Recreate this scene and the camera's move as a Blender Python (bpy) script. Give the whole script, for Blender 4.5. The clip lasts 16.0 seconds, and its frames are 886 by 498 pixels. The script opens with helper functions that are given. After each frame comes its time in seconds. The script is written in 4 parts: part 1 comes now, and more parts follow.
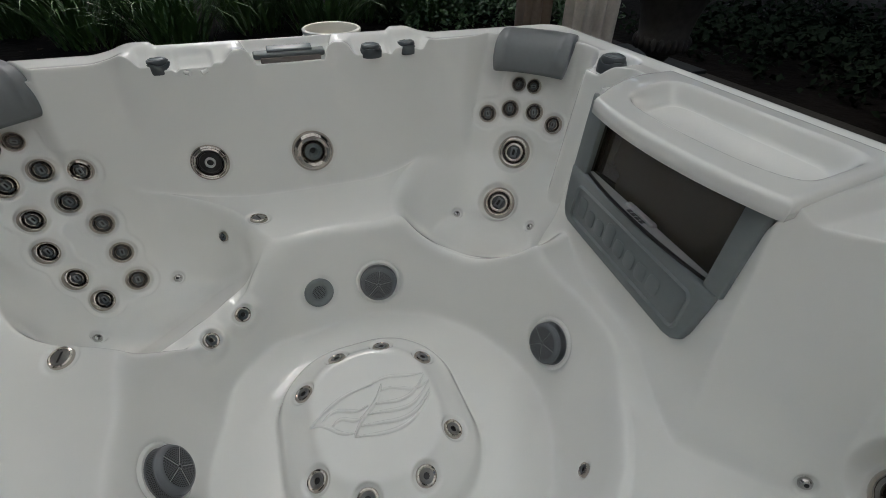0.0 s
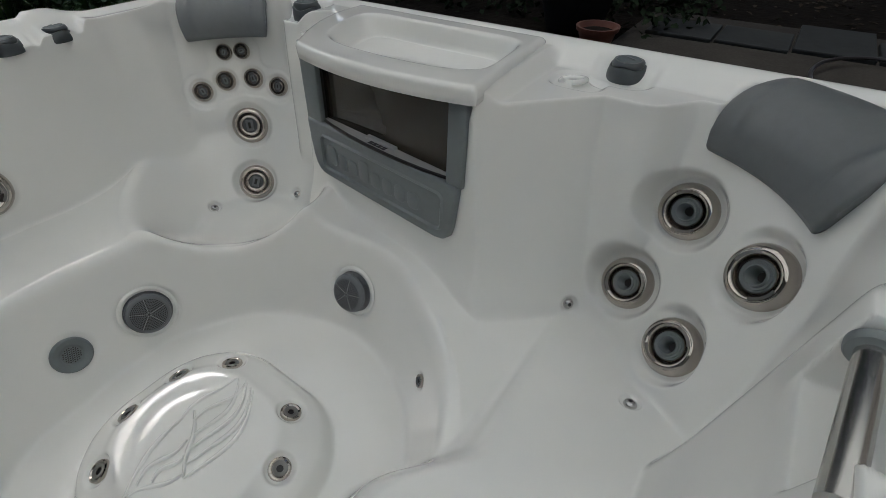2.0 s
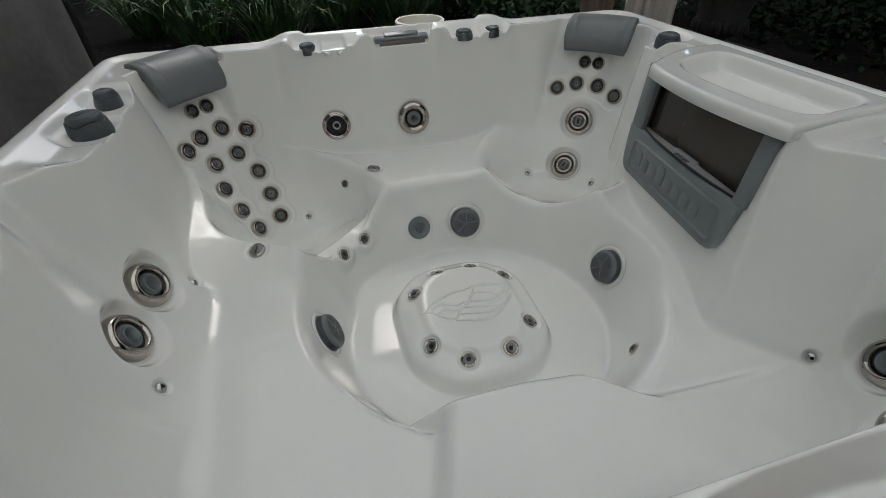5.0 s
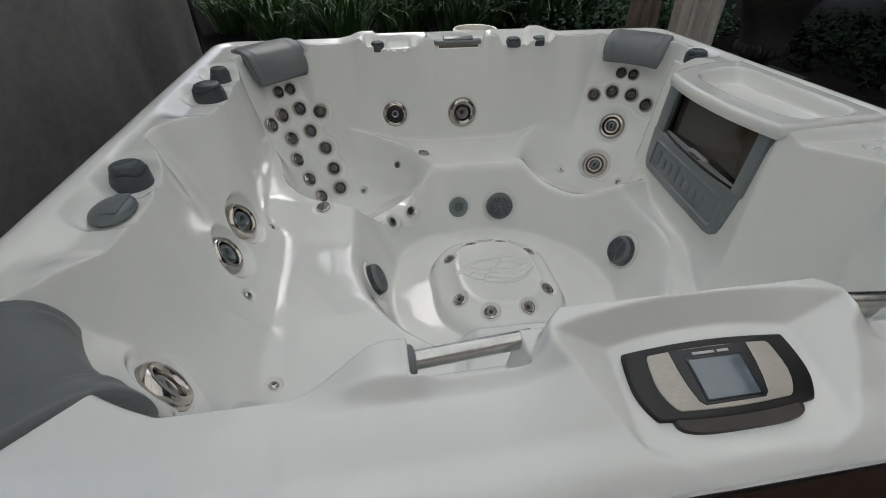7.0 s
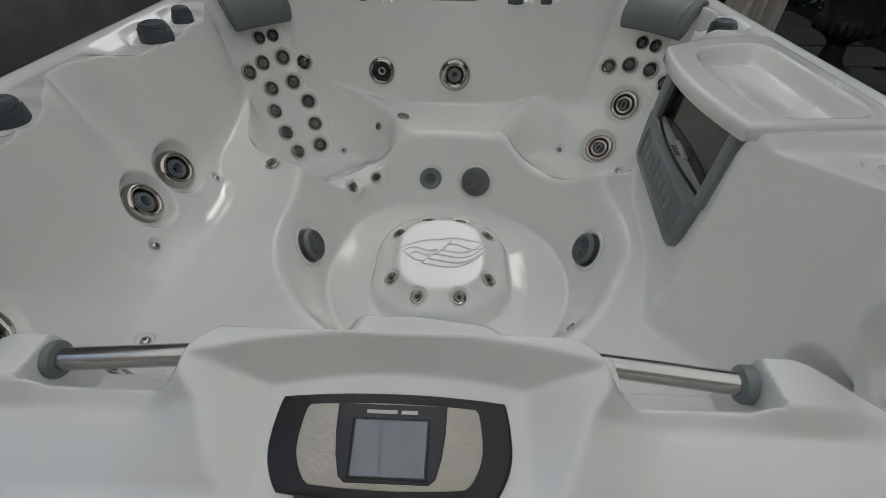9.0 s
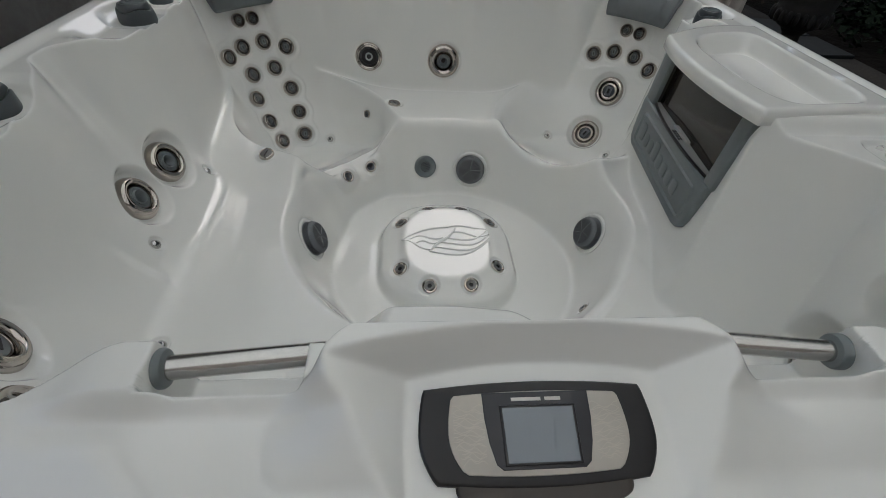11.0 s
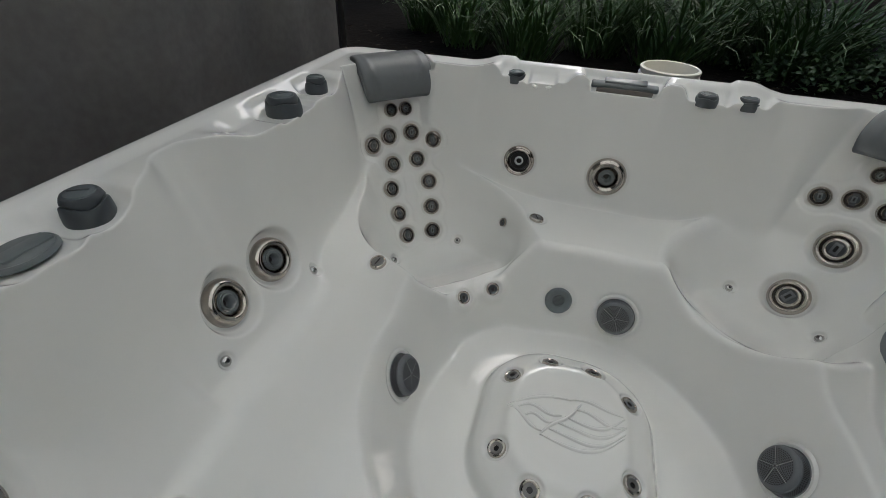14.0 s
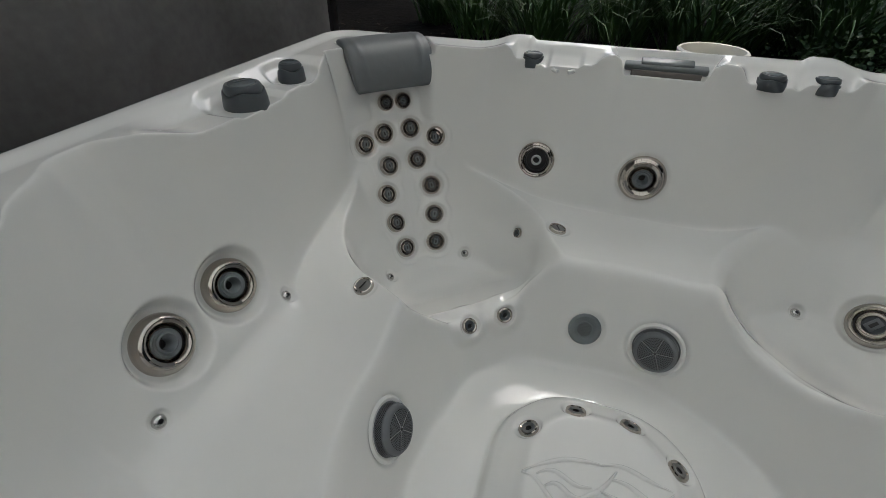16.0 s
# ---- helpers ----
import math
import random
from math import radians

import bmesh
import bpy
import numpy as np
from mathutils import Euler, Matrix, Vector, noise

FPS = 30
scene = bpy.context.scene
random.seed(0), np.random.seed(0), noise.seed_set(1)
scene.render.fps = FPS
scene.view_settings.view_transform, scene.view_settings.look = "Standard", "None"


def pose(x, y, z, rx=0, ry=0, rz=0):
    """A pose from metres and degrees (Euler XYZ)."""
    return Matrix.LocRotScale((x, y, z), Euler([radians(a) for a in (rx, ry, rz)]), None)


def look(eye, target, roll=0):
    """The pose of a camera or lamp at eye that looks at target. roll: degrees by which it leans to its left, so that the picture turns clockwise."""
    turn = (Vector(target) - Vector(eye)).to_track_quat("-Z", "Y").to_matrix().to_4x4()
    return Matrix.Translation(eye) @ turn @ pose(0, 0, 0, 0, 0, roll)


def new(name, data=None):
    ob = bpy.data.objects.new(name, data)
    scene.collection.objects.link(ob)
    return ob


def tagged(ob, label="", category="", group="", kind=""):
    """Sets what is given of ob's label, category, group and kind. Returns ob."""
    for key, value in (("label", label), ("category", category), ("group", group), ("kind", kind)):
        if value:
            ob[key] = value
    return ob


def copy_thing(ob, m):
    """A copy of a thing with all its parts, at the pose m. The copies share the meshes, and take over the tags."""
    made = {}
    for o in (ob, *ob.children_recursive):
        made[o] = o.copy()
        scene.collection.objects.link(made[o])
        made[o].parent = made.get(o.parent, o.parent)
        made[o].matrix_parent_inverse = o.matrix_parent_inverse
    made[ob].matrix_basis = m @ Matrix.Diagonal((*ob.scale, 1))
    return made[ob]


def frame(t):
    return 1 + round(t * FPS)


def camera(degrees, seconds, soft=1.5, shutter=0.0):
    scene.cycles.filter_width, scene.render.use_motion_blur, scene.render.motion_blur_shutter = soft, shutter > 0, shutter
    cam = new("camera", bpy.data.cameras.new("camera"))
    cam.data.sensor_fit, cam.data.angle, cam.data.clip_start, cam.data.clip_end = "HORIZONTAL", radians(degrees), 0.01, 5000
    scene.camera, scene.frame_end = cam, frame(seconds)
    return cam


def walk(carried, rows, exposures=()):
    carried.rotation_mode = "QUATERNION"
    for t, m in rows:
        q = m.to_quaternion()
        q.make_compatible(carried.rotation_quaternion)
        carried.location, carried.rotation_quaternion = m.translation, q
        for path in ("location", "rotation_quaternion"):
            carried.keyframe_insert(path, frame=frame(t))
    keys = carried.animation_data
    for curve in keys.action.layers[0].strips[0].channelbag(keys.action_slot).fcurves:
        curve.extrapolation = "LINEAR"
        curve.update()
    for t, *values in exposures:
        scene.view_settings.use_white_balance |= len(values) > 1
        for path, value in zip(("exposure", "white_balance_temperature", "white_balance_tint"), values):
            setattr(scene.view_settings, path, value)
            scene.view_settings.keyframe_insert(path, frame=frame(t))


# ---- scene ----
cam = camera(89.6, 16.0, soft=0.6)
METRES, EYE, TILT, LEAN, TURN = 8.0, 1.5, 0.0, 0.0, 0.0
PATH = [
    (0, (-0.088, -0.607, 1.314), (0.512, 0.856, 0.09), 1.3),
    (0.5, (-0.089, -0.667, 1.283), (0.864, 0.563, 0.026), 1.3),
    (1, (-0.03, -0.679, 1.256), (1.148, 0.283, -0.042), 1.4),
    (1.5, (-0.012, -0.684, 1.248), (1.201, 0.2, -0.074), 0.2),
    (2, (-0.052, -0.686, 1.272), (1.163, 0.205, -0.042), -1.0),
    (2.5, (-0.107, -0.693, 1.291), (1.045, 0.276, -0.026), -1.9),
    (3, (-0.183, -0.726, 1.295), (0.84, 0.35, -0.045), -2.3),
    (3.5, (-0.254, -0.769, 1.272), (0.63, 0.421, -0.07), -2.2),
    (4, (-0.291, -0.781, 1.291), (0.451, 0.532, -0.022), -2.3),
    (4.5, (-0.342, -0.835, 1.333), (0.221, 0.608, 0.068), -2.6),
    (5, (-0.338, -0.947, 1.367), (0.057, 0.575, 0.131), -1.9),
    (5.2, (-0.317, -1.008, 1.367), (0.01, 0.533, 0.135), -1.9),
    (7.3, (-0.407, -1.23, 1.395), (-0.17, 0.357, 0.202), -0.1),
    (7.5, (-0.342, -1.218, 1.391), (-0.121, 0.361, 0.183), -0.2),
    (8, (-0.19, -1.192, 1.372), (-0.014, 0.35, 0.11), 0.3),
    (8.5, (-0.081, -1.112, 1.349), (-0.004, 0.4, 0.042), 1.1),
    (9, (0.046, -1.13, 1.361), (0.003, 0.369, 0.039), 0.7),
    (11.3, (-0.143, -1.126, 1.356), (0.031, 0.332, -0.002), 3.8),
    (11.5, (-0.13, -1.153, 1.369), (0.047, 0.317, 0.025), 3.6),
    (12, (-0.103, -1.177, 1.38), (0.055, 0.323, 0.066), 3.2),
    (12.5, (-0.12, -1.155, 1.375), (-0.073, 0.363, 0.073), 2.9),
    (13, (-0.21, -1.072, 1.347), (-0.345, 0.461, 0.071), 3.1),
    (13.5, (-0.148, -0.91, 1.332), (-0.478, 0.633, 0.103), 2.4),
    (14, (-0.153, -0.711, 1.368), (-0.57, 0.843, 0.181), 2.6),
    (14.5, (-0.17, -0.566, 1.298), (-0.61, 0.973, 0.099), 2.2),
    (15, (-0.168, -0.499, 1.261), (-0.62, 1.03, 0.054), 1.7),
    (15.5, (-0.173, -0.473, 1.249), (-0.643, 1.057, 0.05), 1.1),
    (16, (-0.172, -0.469, 1.263), (-0.665, 1.058, 0.07), 0.7),
]
walk(cam, [(t, look(eye, target, roll)) for t, eye, target, roll in PATH], [(0, .66, 5960, 7), (3, .70, 5960, 7), (5, .68, 5960, 7), (7.5, .84, 5960, 7), (8.2, .72, 5960, 7), (8.7, .60, 5960, 7), (12.5, .64, 5960, 7), (14, .64, 5960, 7), (16, .56, 5960, 7)])

# ---- light ----
world = bpy.data.worlds.new("overcast_sky")
scene.world = world
world.use_nodes = True
wn = world.node_tree.nodes
sky = wn.new("ShaderNodeTexSky")
sky.sky_type, sky.sun_disc = "NISHITA", False
sky.sun_elevation, sky.sun_rotation = radians(60), radians(25)
sky.air_density, sky.dust_density, sky.ozone_density = 1.0, 7.0, 1.0
world.node_tree.links.new(sky.outputs[0], wn["Background"].inputs[0])
wn["Background"].inputs[1].default_value = 0.15
sun = new("sun", bpy.data.lights.new("sun", "SUN"))
sun.data.energy, sun.data.angle, sun.data.color = 0.8, radians(30), (1.0, 0.98, 0.95)
sun.matrix_world = look((2.1, 4.5, 8.6), (0, 0, 0))

# ---- materials ----


def material(name, colour, rough=0.5, metal=0.0, grain=0.0, scale=40.0, bump=0.0, coat=0.0, wear=0.0, ior=1.5, shine=0.5):
    """A surface with colour variation at two scales and a fine relief."""
    m = bpy.data.materials.new(name)
    m.use_nodes = True
    nt = m.node_tree
    bsdf = nt.nodes["Principled BSDF"]
    bsdf.inputs["Roughness"].default_value = rough
    bsdf.inputs["Metallic"].default_value = metal
    bsdf.inputs["IOR"].default_value = ior
    bsdf.inputs["Specular IOR Level"].default_value = shine
    bsdf.inputs["Coat Weight"].default_value = coat
    bsdf.inputs["Coat Roughness"].default_value = 0.04
    coord = nt.nodes.new("ShaderNodeTexCoord")
    fine, broad = nt.nodes.new("ShaderNodeTexNoise"), nt.nodes.new("ShaderNodeTexNoise")
    fine.inputs["Scale"].default_value, broad.inputs["Scale"].default_value = scale, scale / 9
    fine.inputs["Detail"].default_value = broad.inputs["Detail"].default_value = 6
    mix = nt.nodes.new("ShaderNodeMix")
    mix.data_type = "FLOAT"
    mix.inputs[0].default_value = 0.5
    for tex, socket in ((fine, mix.inputs[2]), (broad, mix.inputs[3])):
        nt.links.new(coord.outputs["Object"], tex.inputs["Vector"])
        nt.links.new(tex.outputs[0], socket)
    ramp = nt.nodes.new("ShaderNodeValToRGB")
    low, high = [max(c * (1 - grain), 0) for c in colour], [min(c * (1 + grain), 1) for c in colour]
    ramp.color_ramp.elements[0].position, ramp.color_ramp.elements[1].position = 0.33, 0.67
    ramp.color_ramp.elements[0].color, ramp.color_ramp.elements[1].color = (*low, 1), (*high, 1)
    nt.links.new(mix.outputs[0], ramp.inputs[0])
    nt.links.new(ramp.outputs[0], bsdf.inputs["Base Color"])
    if wear:
        spread = nt.nodes.new("ShaderNodeMapRange")
        spread.inputs[3].default_value, spread.inputs[4].default_value = max(rough - wear, 0.02), rough + wear
        nt.links.new(broad.outputs[0], spread.inputs[0])
        nt.links.new(spread.outputs[0], bsdf.inputs["Roughness"])
    if bump:
        relief = nt.nodes.new("ShaderNodeBump")
        relief.inputs["Strength"].default_value, relief.inputs["Distance"].default_value = 0.4, bump
        nt.links.new(fine.outputs[0], relief.inputs["Height"])
        nt.links.new(relief.outputs[0], bsdf.inputs["Normal"])
    return m


ACRYLIC = material("white_acrylic", (0.80, 0.80, 0.77), 0.022, grain=0.012, scale=9, coat=0.45, wear=0.010, ior=1.50)
PILLOW = material("grey_foam", (0.150, 0.160, 0.163), 0.45, grain=0.05, scale=60, bump=0.0006, wear=0.08)
PLASTIC = material("grey_plastic", (0.17, 0.19, 0.195), 0.42, grain=0.05, scale=50, bump=0.0004, wear=0.08)
DARK_PLASTIC = material("charcoal_plastic", (0.065, 0.075, 0.08), 0.38, grain=0.08, scale=50, bump=0.0003, wear=0.08)
BLACK = material("black_plastic", (0.012, 0.011, 0.012), 0.35, grain=0.1, scale=60, wear=0.1)
CHROME = material("chrome", (0.50, 0.46, 0.415), 0.09, metal=1.0, grain=0.04, scale=25, wear=0.04)
BADGE = material("satin_metal", (0.22, 0.215, 0.205), 0.34, metal=0.6, grain=0.08, scale=90, bump=0.0004, wear=0.06)
STEEL = material("brushed_steel", (0.55, 0.54, 0.52), 0.2, metal=1.0, grain=0.06, scale=60, wear=0.06)
GLASS = material("smoked_screen", (0.030, 0.024, 0.016), 0.08, grain=0.05, scale=20)
SKIRT = material("brown_cabinet", (0.075, 0.045, 0.033), 0.6, grain=0.25, scale=30, bump=0.001)
COVER = material("grey_cover_plastic", (0.15, 0.16, 0.17), 0.45, grain=0.06, scale=50, bump=0.0004, wear=0.08)
DIAL = material("pale_grey_dial", (0.16, 0.18, 0.185), 0.22, grain=0.05, scale=40, wear=0.05)
WEIR = material("brown_weir", (0.16, 0.14, 0.125), 0.4, grain=0.1, scale=50, wear=0.05)
PRINT = material("pearl_print", (0.610, 0.567, 0.500), 0.16, grain=0.04, scale=60, shine=0.7)
VISOR = material("smoked_brown_plastic", (0.046, 0.037, 0.029), 0.34, grain=0.12, scale=40, wear=0.1)
BEIGE = material("beige_inlay", (0.50, 0.465, 0.41), 0.3, grain=0.06, scale=60, wear=0.05)
CHARCOAL = material("charcoal_plate", (0.035, 0.035, 0.04), 0.35, grain=0.05, scale=60, wear=0.05)
LCD = material("screen_glass", (0.06, 0.072, 0.085), 0.07, grain=0.04, scale=30, ior=1.9)
LCD.node_tree.nodes["Principled BSDF"].inputs["Emission Color"].default_value = (0.80, 0.90, 1.0, 1)
LCD.node_tree.nodes["Principled BSDF"].inputs["Emission Strength"].default_value = 0.035
PALE = material("pale_print", (0.62, 0.60, 0.56), 0.35, grain=0.03, scale=60)
LEDGE = material("pale_ledge", (0.45, 0.46, 0.45), 0.35, grain=0.04, scale=40, wear=0.05)
# near-black soil: the deep shade round the tub is in the colour
MULCH = material("mulch_shade_dark", (0.005, 0.004, 0.003), 0.95, grain=0.7, scale=18, bump=0.02, shine=0.05)
BUCKET = material("white_bucket", (0.72, 0.70, 0.62), 0.4, grain=0.05, scale=12)
CURTAIN = material("dark_grey_curtain", (0.142, 0.138, 0.134), 0.75, grain=0.15, scale=40, bump=0.0008, shine=0.2)
PALE_CLOTH = material("pale_grey_cloth", (0.50, 0.465, 0.41), 0.85, grain=0.12, scale=60, bump=0.001)
TAN_CLOTH = material("tan_cloth", (0.15, 0.115, 0.085), 0.85, grain=0.15, scale=60, bump=0.001)
SLATE = material("dark_slate", (0.012, 0.014, 0.0135), 0.75, grain=0.35, scale=14, bump=0.003, wear=0.15, shine=0.2)
JOINT = material("sand_joint", (0.028, 0.026, 0.022), 0.9, grain=0.3, scale=60, bump=0.002, shine=0.1)
BLADES = material("strap_leaf_green", (0.055, 0.105, 0.028), 0.5, grain=0.35, scale=6, wear=0.1, shine=0.35)
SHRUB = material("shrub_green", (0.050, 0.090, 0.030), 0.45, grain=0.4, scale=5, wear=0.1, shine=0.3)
# darker copy of SHRUB: leaf green with the garden's shade put into the colour
SHRUB_SHADED = material("shrub_green_shaded", (0.008, 0.014, 0.006), 0.8, grain=0.4, scale=5, wear=0.1, shine=0.08)
LITTER = material("dry_leaf", (0.022, 0.017, 0.010), 0.8, grain=0.6, scale=7, shine=0.1)
CONCRETE = material("pale_concrete", (0.32, 0.31, 0.28), 0.9, grain=0.15, scale=12, bump=0.002)
STONE = material("weathered_stone", (0.034, 0.032, 0.029), 0.85, grain=0.3, scale=25, bump=0.003, shine=0.2)
TERRACOTTA = material("terracotta", (0.07, 0.022, 0.012), 0.8, grain=0.2, scale=20, bump=0.001)
POT = material("dark_pot", (0.006, 0.006, 0.007), 0.9, grain=0.2, scale=20, shine=0.08)
STUCCO = material("unseen_wall_stucco", (0.24, 0.22, 0.195), 0.9, grain=0.15, scale=10, bump=0.002)


def canopy_material():
    """Beige cloth that lets part of the daylight through."""
    m = material("roof_cloth", (0.34, 0.31, 0.26), 0.9, grain=0.08, scale=40, bump=0.0006)
    nt = m.node_tree
    bsdf, out = nt.nodes["Principled BSDF"], nt.nodes["Material Output"]
    glow, mix = nt.nodes.new("ShaderNodeBsdfTranslucent"), nt.nodes.new("ShaderNodeMixShader")
    glow.inputs[0].default_value = (0.88, 0.89, 0.86, 1)
    mix.inputs[0].default_value = 0.88
    nt.links.new(bsdf.outputs[0], mix.inputs[1])
    nt.links.new(glow.outputs[0], mix.inputs[2])
    nt.links.new(mix.outputs[0], out.inputs["Surface"])
    return m


CANOPY = canopy_material()

# ---- building helpers ----


def mesh_object(name, verts, faces, mat, smooth=True):
    me = bpy.data.meshes.new(name)
    me.from_pydata([tuple(v) for v in verts], [], faces)
    me.update()
    if smooth:
        me.shade_smooth()
    me.materials.append(mat)
    return new(name, me)


def part(name, source, mat, parent, label="", place=None, smooth=True):
    """Links a bmesh or a mesh as one object under a thing or a part."""
    if isinstance(source, bmesh.types.BMesh):
        me = bpy.data.meshes.new(name)
        bmesh.ops.recalc_face_normals(source, faces=source.faces)
        source.to_mesh(me)
        source.free()
        if smooth:
            me.shade_smooth()
            me.set_sharp_from_angle(angle=radians(38))
        me.materials.append(mat)
    else:
        me = source
    ob = new(name, me)
    ob.parent = parent
    if place is not None:
        ob.matrix_basis = place
    return tagged(ob, label)


def thing(name, label, category, place=None, group="", kind=""):
    ob = new(name)
    ob.empty_display_size = 0.05
    if place is not None:
        ob.matrix_basis = place
    return tagged(ob, label, category, group, kind)


def lathe(outline, steps=32, bm=None, at=Matrix.Identity(4)):
    """A turned body round z from (radius, height) pairs."""
    bm = bm or bmesh.new()
    rings = []
    for rad, z in outline:
        if rad < 1e-6:
            rings.append([bm.verts.new(at @ Vector((0, 0, z)))])
        else:
            rings.append([bm.verts.new(at @ Vector((rad * math.cos(a), rad * math.sin(a), z))) for a in np.arange(steps) * 2 * math.pi / steps])
    for a, b in zip(rings, rings[1:]):
        for n in range(steps):
            quad = [a[n % len(a)], a[(n + 1) % len(a)], b[(n + 1) % len(b)], b[n % len(b)]]
            quad = list(dict.fromkeys(quad))
            if len(quad) > 2:
                bm.faces.new(quad)
    return bm


def box(size, at=Matrix.Identity(4), bevel=0.0, segments=3, bm=None):
    bm = bm or bmesh.new()
    made = bmesh.ops.create_cube(bm, size=1, matrix=at @ Matrix.Diagonal((*size, 1)))
    if bevel:
        edges = list({e for v in made["verts"] for e in v.link_edges})
        bmesh.ops.bevel(bm, geom=edges, offset=bevel, segments=segments, profile=0.5, affect="EDGES")
    return bm


# ---- the moulded shell ----
CX, CY = 0.03, 0.03
HALF_X, HALF_Y, ROUND = 1.071, 1.045, 0.11
SHIFT = -0.006  # the outline lies a little to the curtain's side


def smin(a, b, k):
    h = np.clip(0.5 + 0.5 * (b - a) / k, 0, 1)
    return b + (a - b) * h - k * h * (1 - h)


def smax(a, b, k):
    return -smin(-a, -b, k)


def step(a, b, x):
    t = np.clip((x - a) / (b - a), 0, 1)
    return t * t * (3 - 2 * t)


def profile(s, knots, soft=0.03):
    """A curve through knots, rounded over a width."""
    xs = np.linspace(knots[0][0] - 0.3, knots[-1][0] + 0.3, 1200)
    kx, ky = zip(*knots)
    slope_a = (ky[1] - ky[0]) / (kx[1] - kx[0])
    slope_b = (ky[-1] - ky[-2]) / (kx[-1] - kx[-2])
    ys = np.interp(xs, kx, ky)
    ys = np.where(xs < kx[0], ky[0] + (xs - kx[0]) * slope_a, ys)
    ys = np.where(xs > kx[-1], ky[-1] + (xs - kx[-1]) * slope_b, ys)
    n = max(int(soft / (xs[1] - xs[0])), 1)
    kernel = np.hanning(2 * n + 3)
    ys = np.convolve(np.pad(ys, n + 1, mode="edge"), kernel / kernel.sum(), mode="valid")
    return np.interp(s, xs, ys)


def sector(angle, knots, soft=6):
    """Values round the well by compass angle in degrees."""
    knots = sorted(knots)
    wide = [(a - 360, v) for a, v in knots] + knots + [(a + 360, v) for a, v in knots]
    return profile(angle, wide, soft)


SHOULDER = [(-92, .462), (-74, .41), (-60, .378), (-34, .378), (-22, .448), (-14, .475), (16, .475), (24, .53), (32, .62), (58, .62), (66, .53), (72, .49), (104, .495),
            (112, .51), (116, .53), (123, .575), (133, .63), (141, .59), (147, .555), (151, .528), (155, .515), (160, .525), (164, .48), (169, .452), (198, .448), (240, .438), (256, .45)]
LIP = [(-90, .38), (-62, .39), (-44, .425), (-30, .435), (-12, .40), (12, .40), (25, .43), (45, .395), (65, .425), (90, .41), (110, .41), (120, .380), (132, .370), (145, .376), (155, .41), (164, .39), (230, .38)]
FALL = [(-60, .5), (60, .5), (100, .5), (118, .55), (150, .55), (165, .5), (230, .4)]
RIDGE = [(-60, 0), (103, 0), (112, .045), (122, .030), (132, .020), (140, .025), (147, .042), (153, .03), (159, 0)]
ROUNDING = [(-90, .03), (-30, .042), (16, .045), (60, .050), (108, .048), (125, .045), (150, .042), (165, .045), (200, .045), (235, .035)]
WIDE = [(-60, 0), (0, .005), (60, 0), (108, .0), (122, .045), (142, .045), (156, .005), (220, 0)]
ROOT = math.sqrt(0.5)


def bump_box(x, y, x0, x1, y0, y1, soft):
    return step(x0 - soft, x0 + soft, x) * (1 - step(x1 - soft, x1 + soft, x)) * step(y0 - soft, y0 + soft, y) * (1 - step(y1 - soft, y1 + soft, y))


def inset_of(x, y):
    """How far a place lies inside the outer outline."""
    qx, qy = np.abs(x - SHIFT) - (HALF_X - ROUND), np.abs(y) - (HALF_Y - ROUND)
    return ROUND - np.hypot(np.maximum(qx, 0), np.maximum(qy, 0)) - np.minimum(np.maximum(qx, qy), 0)


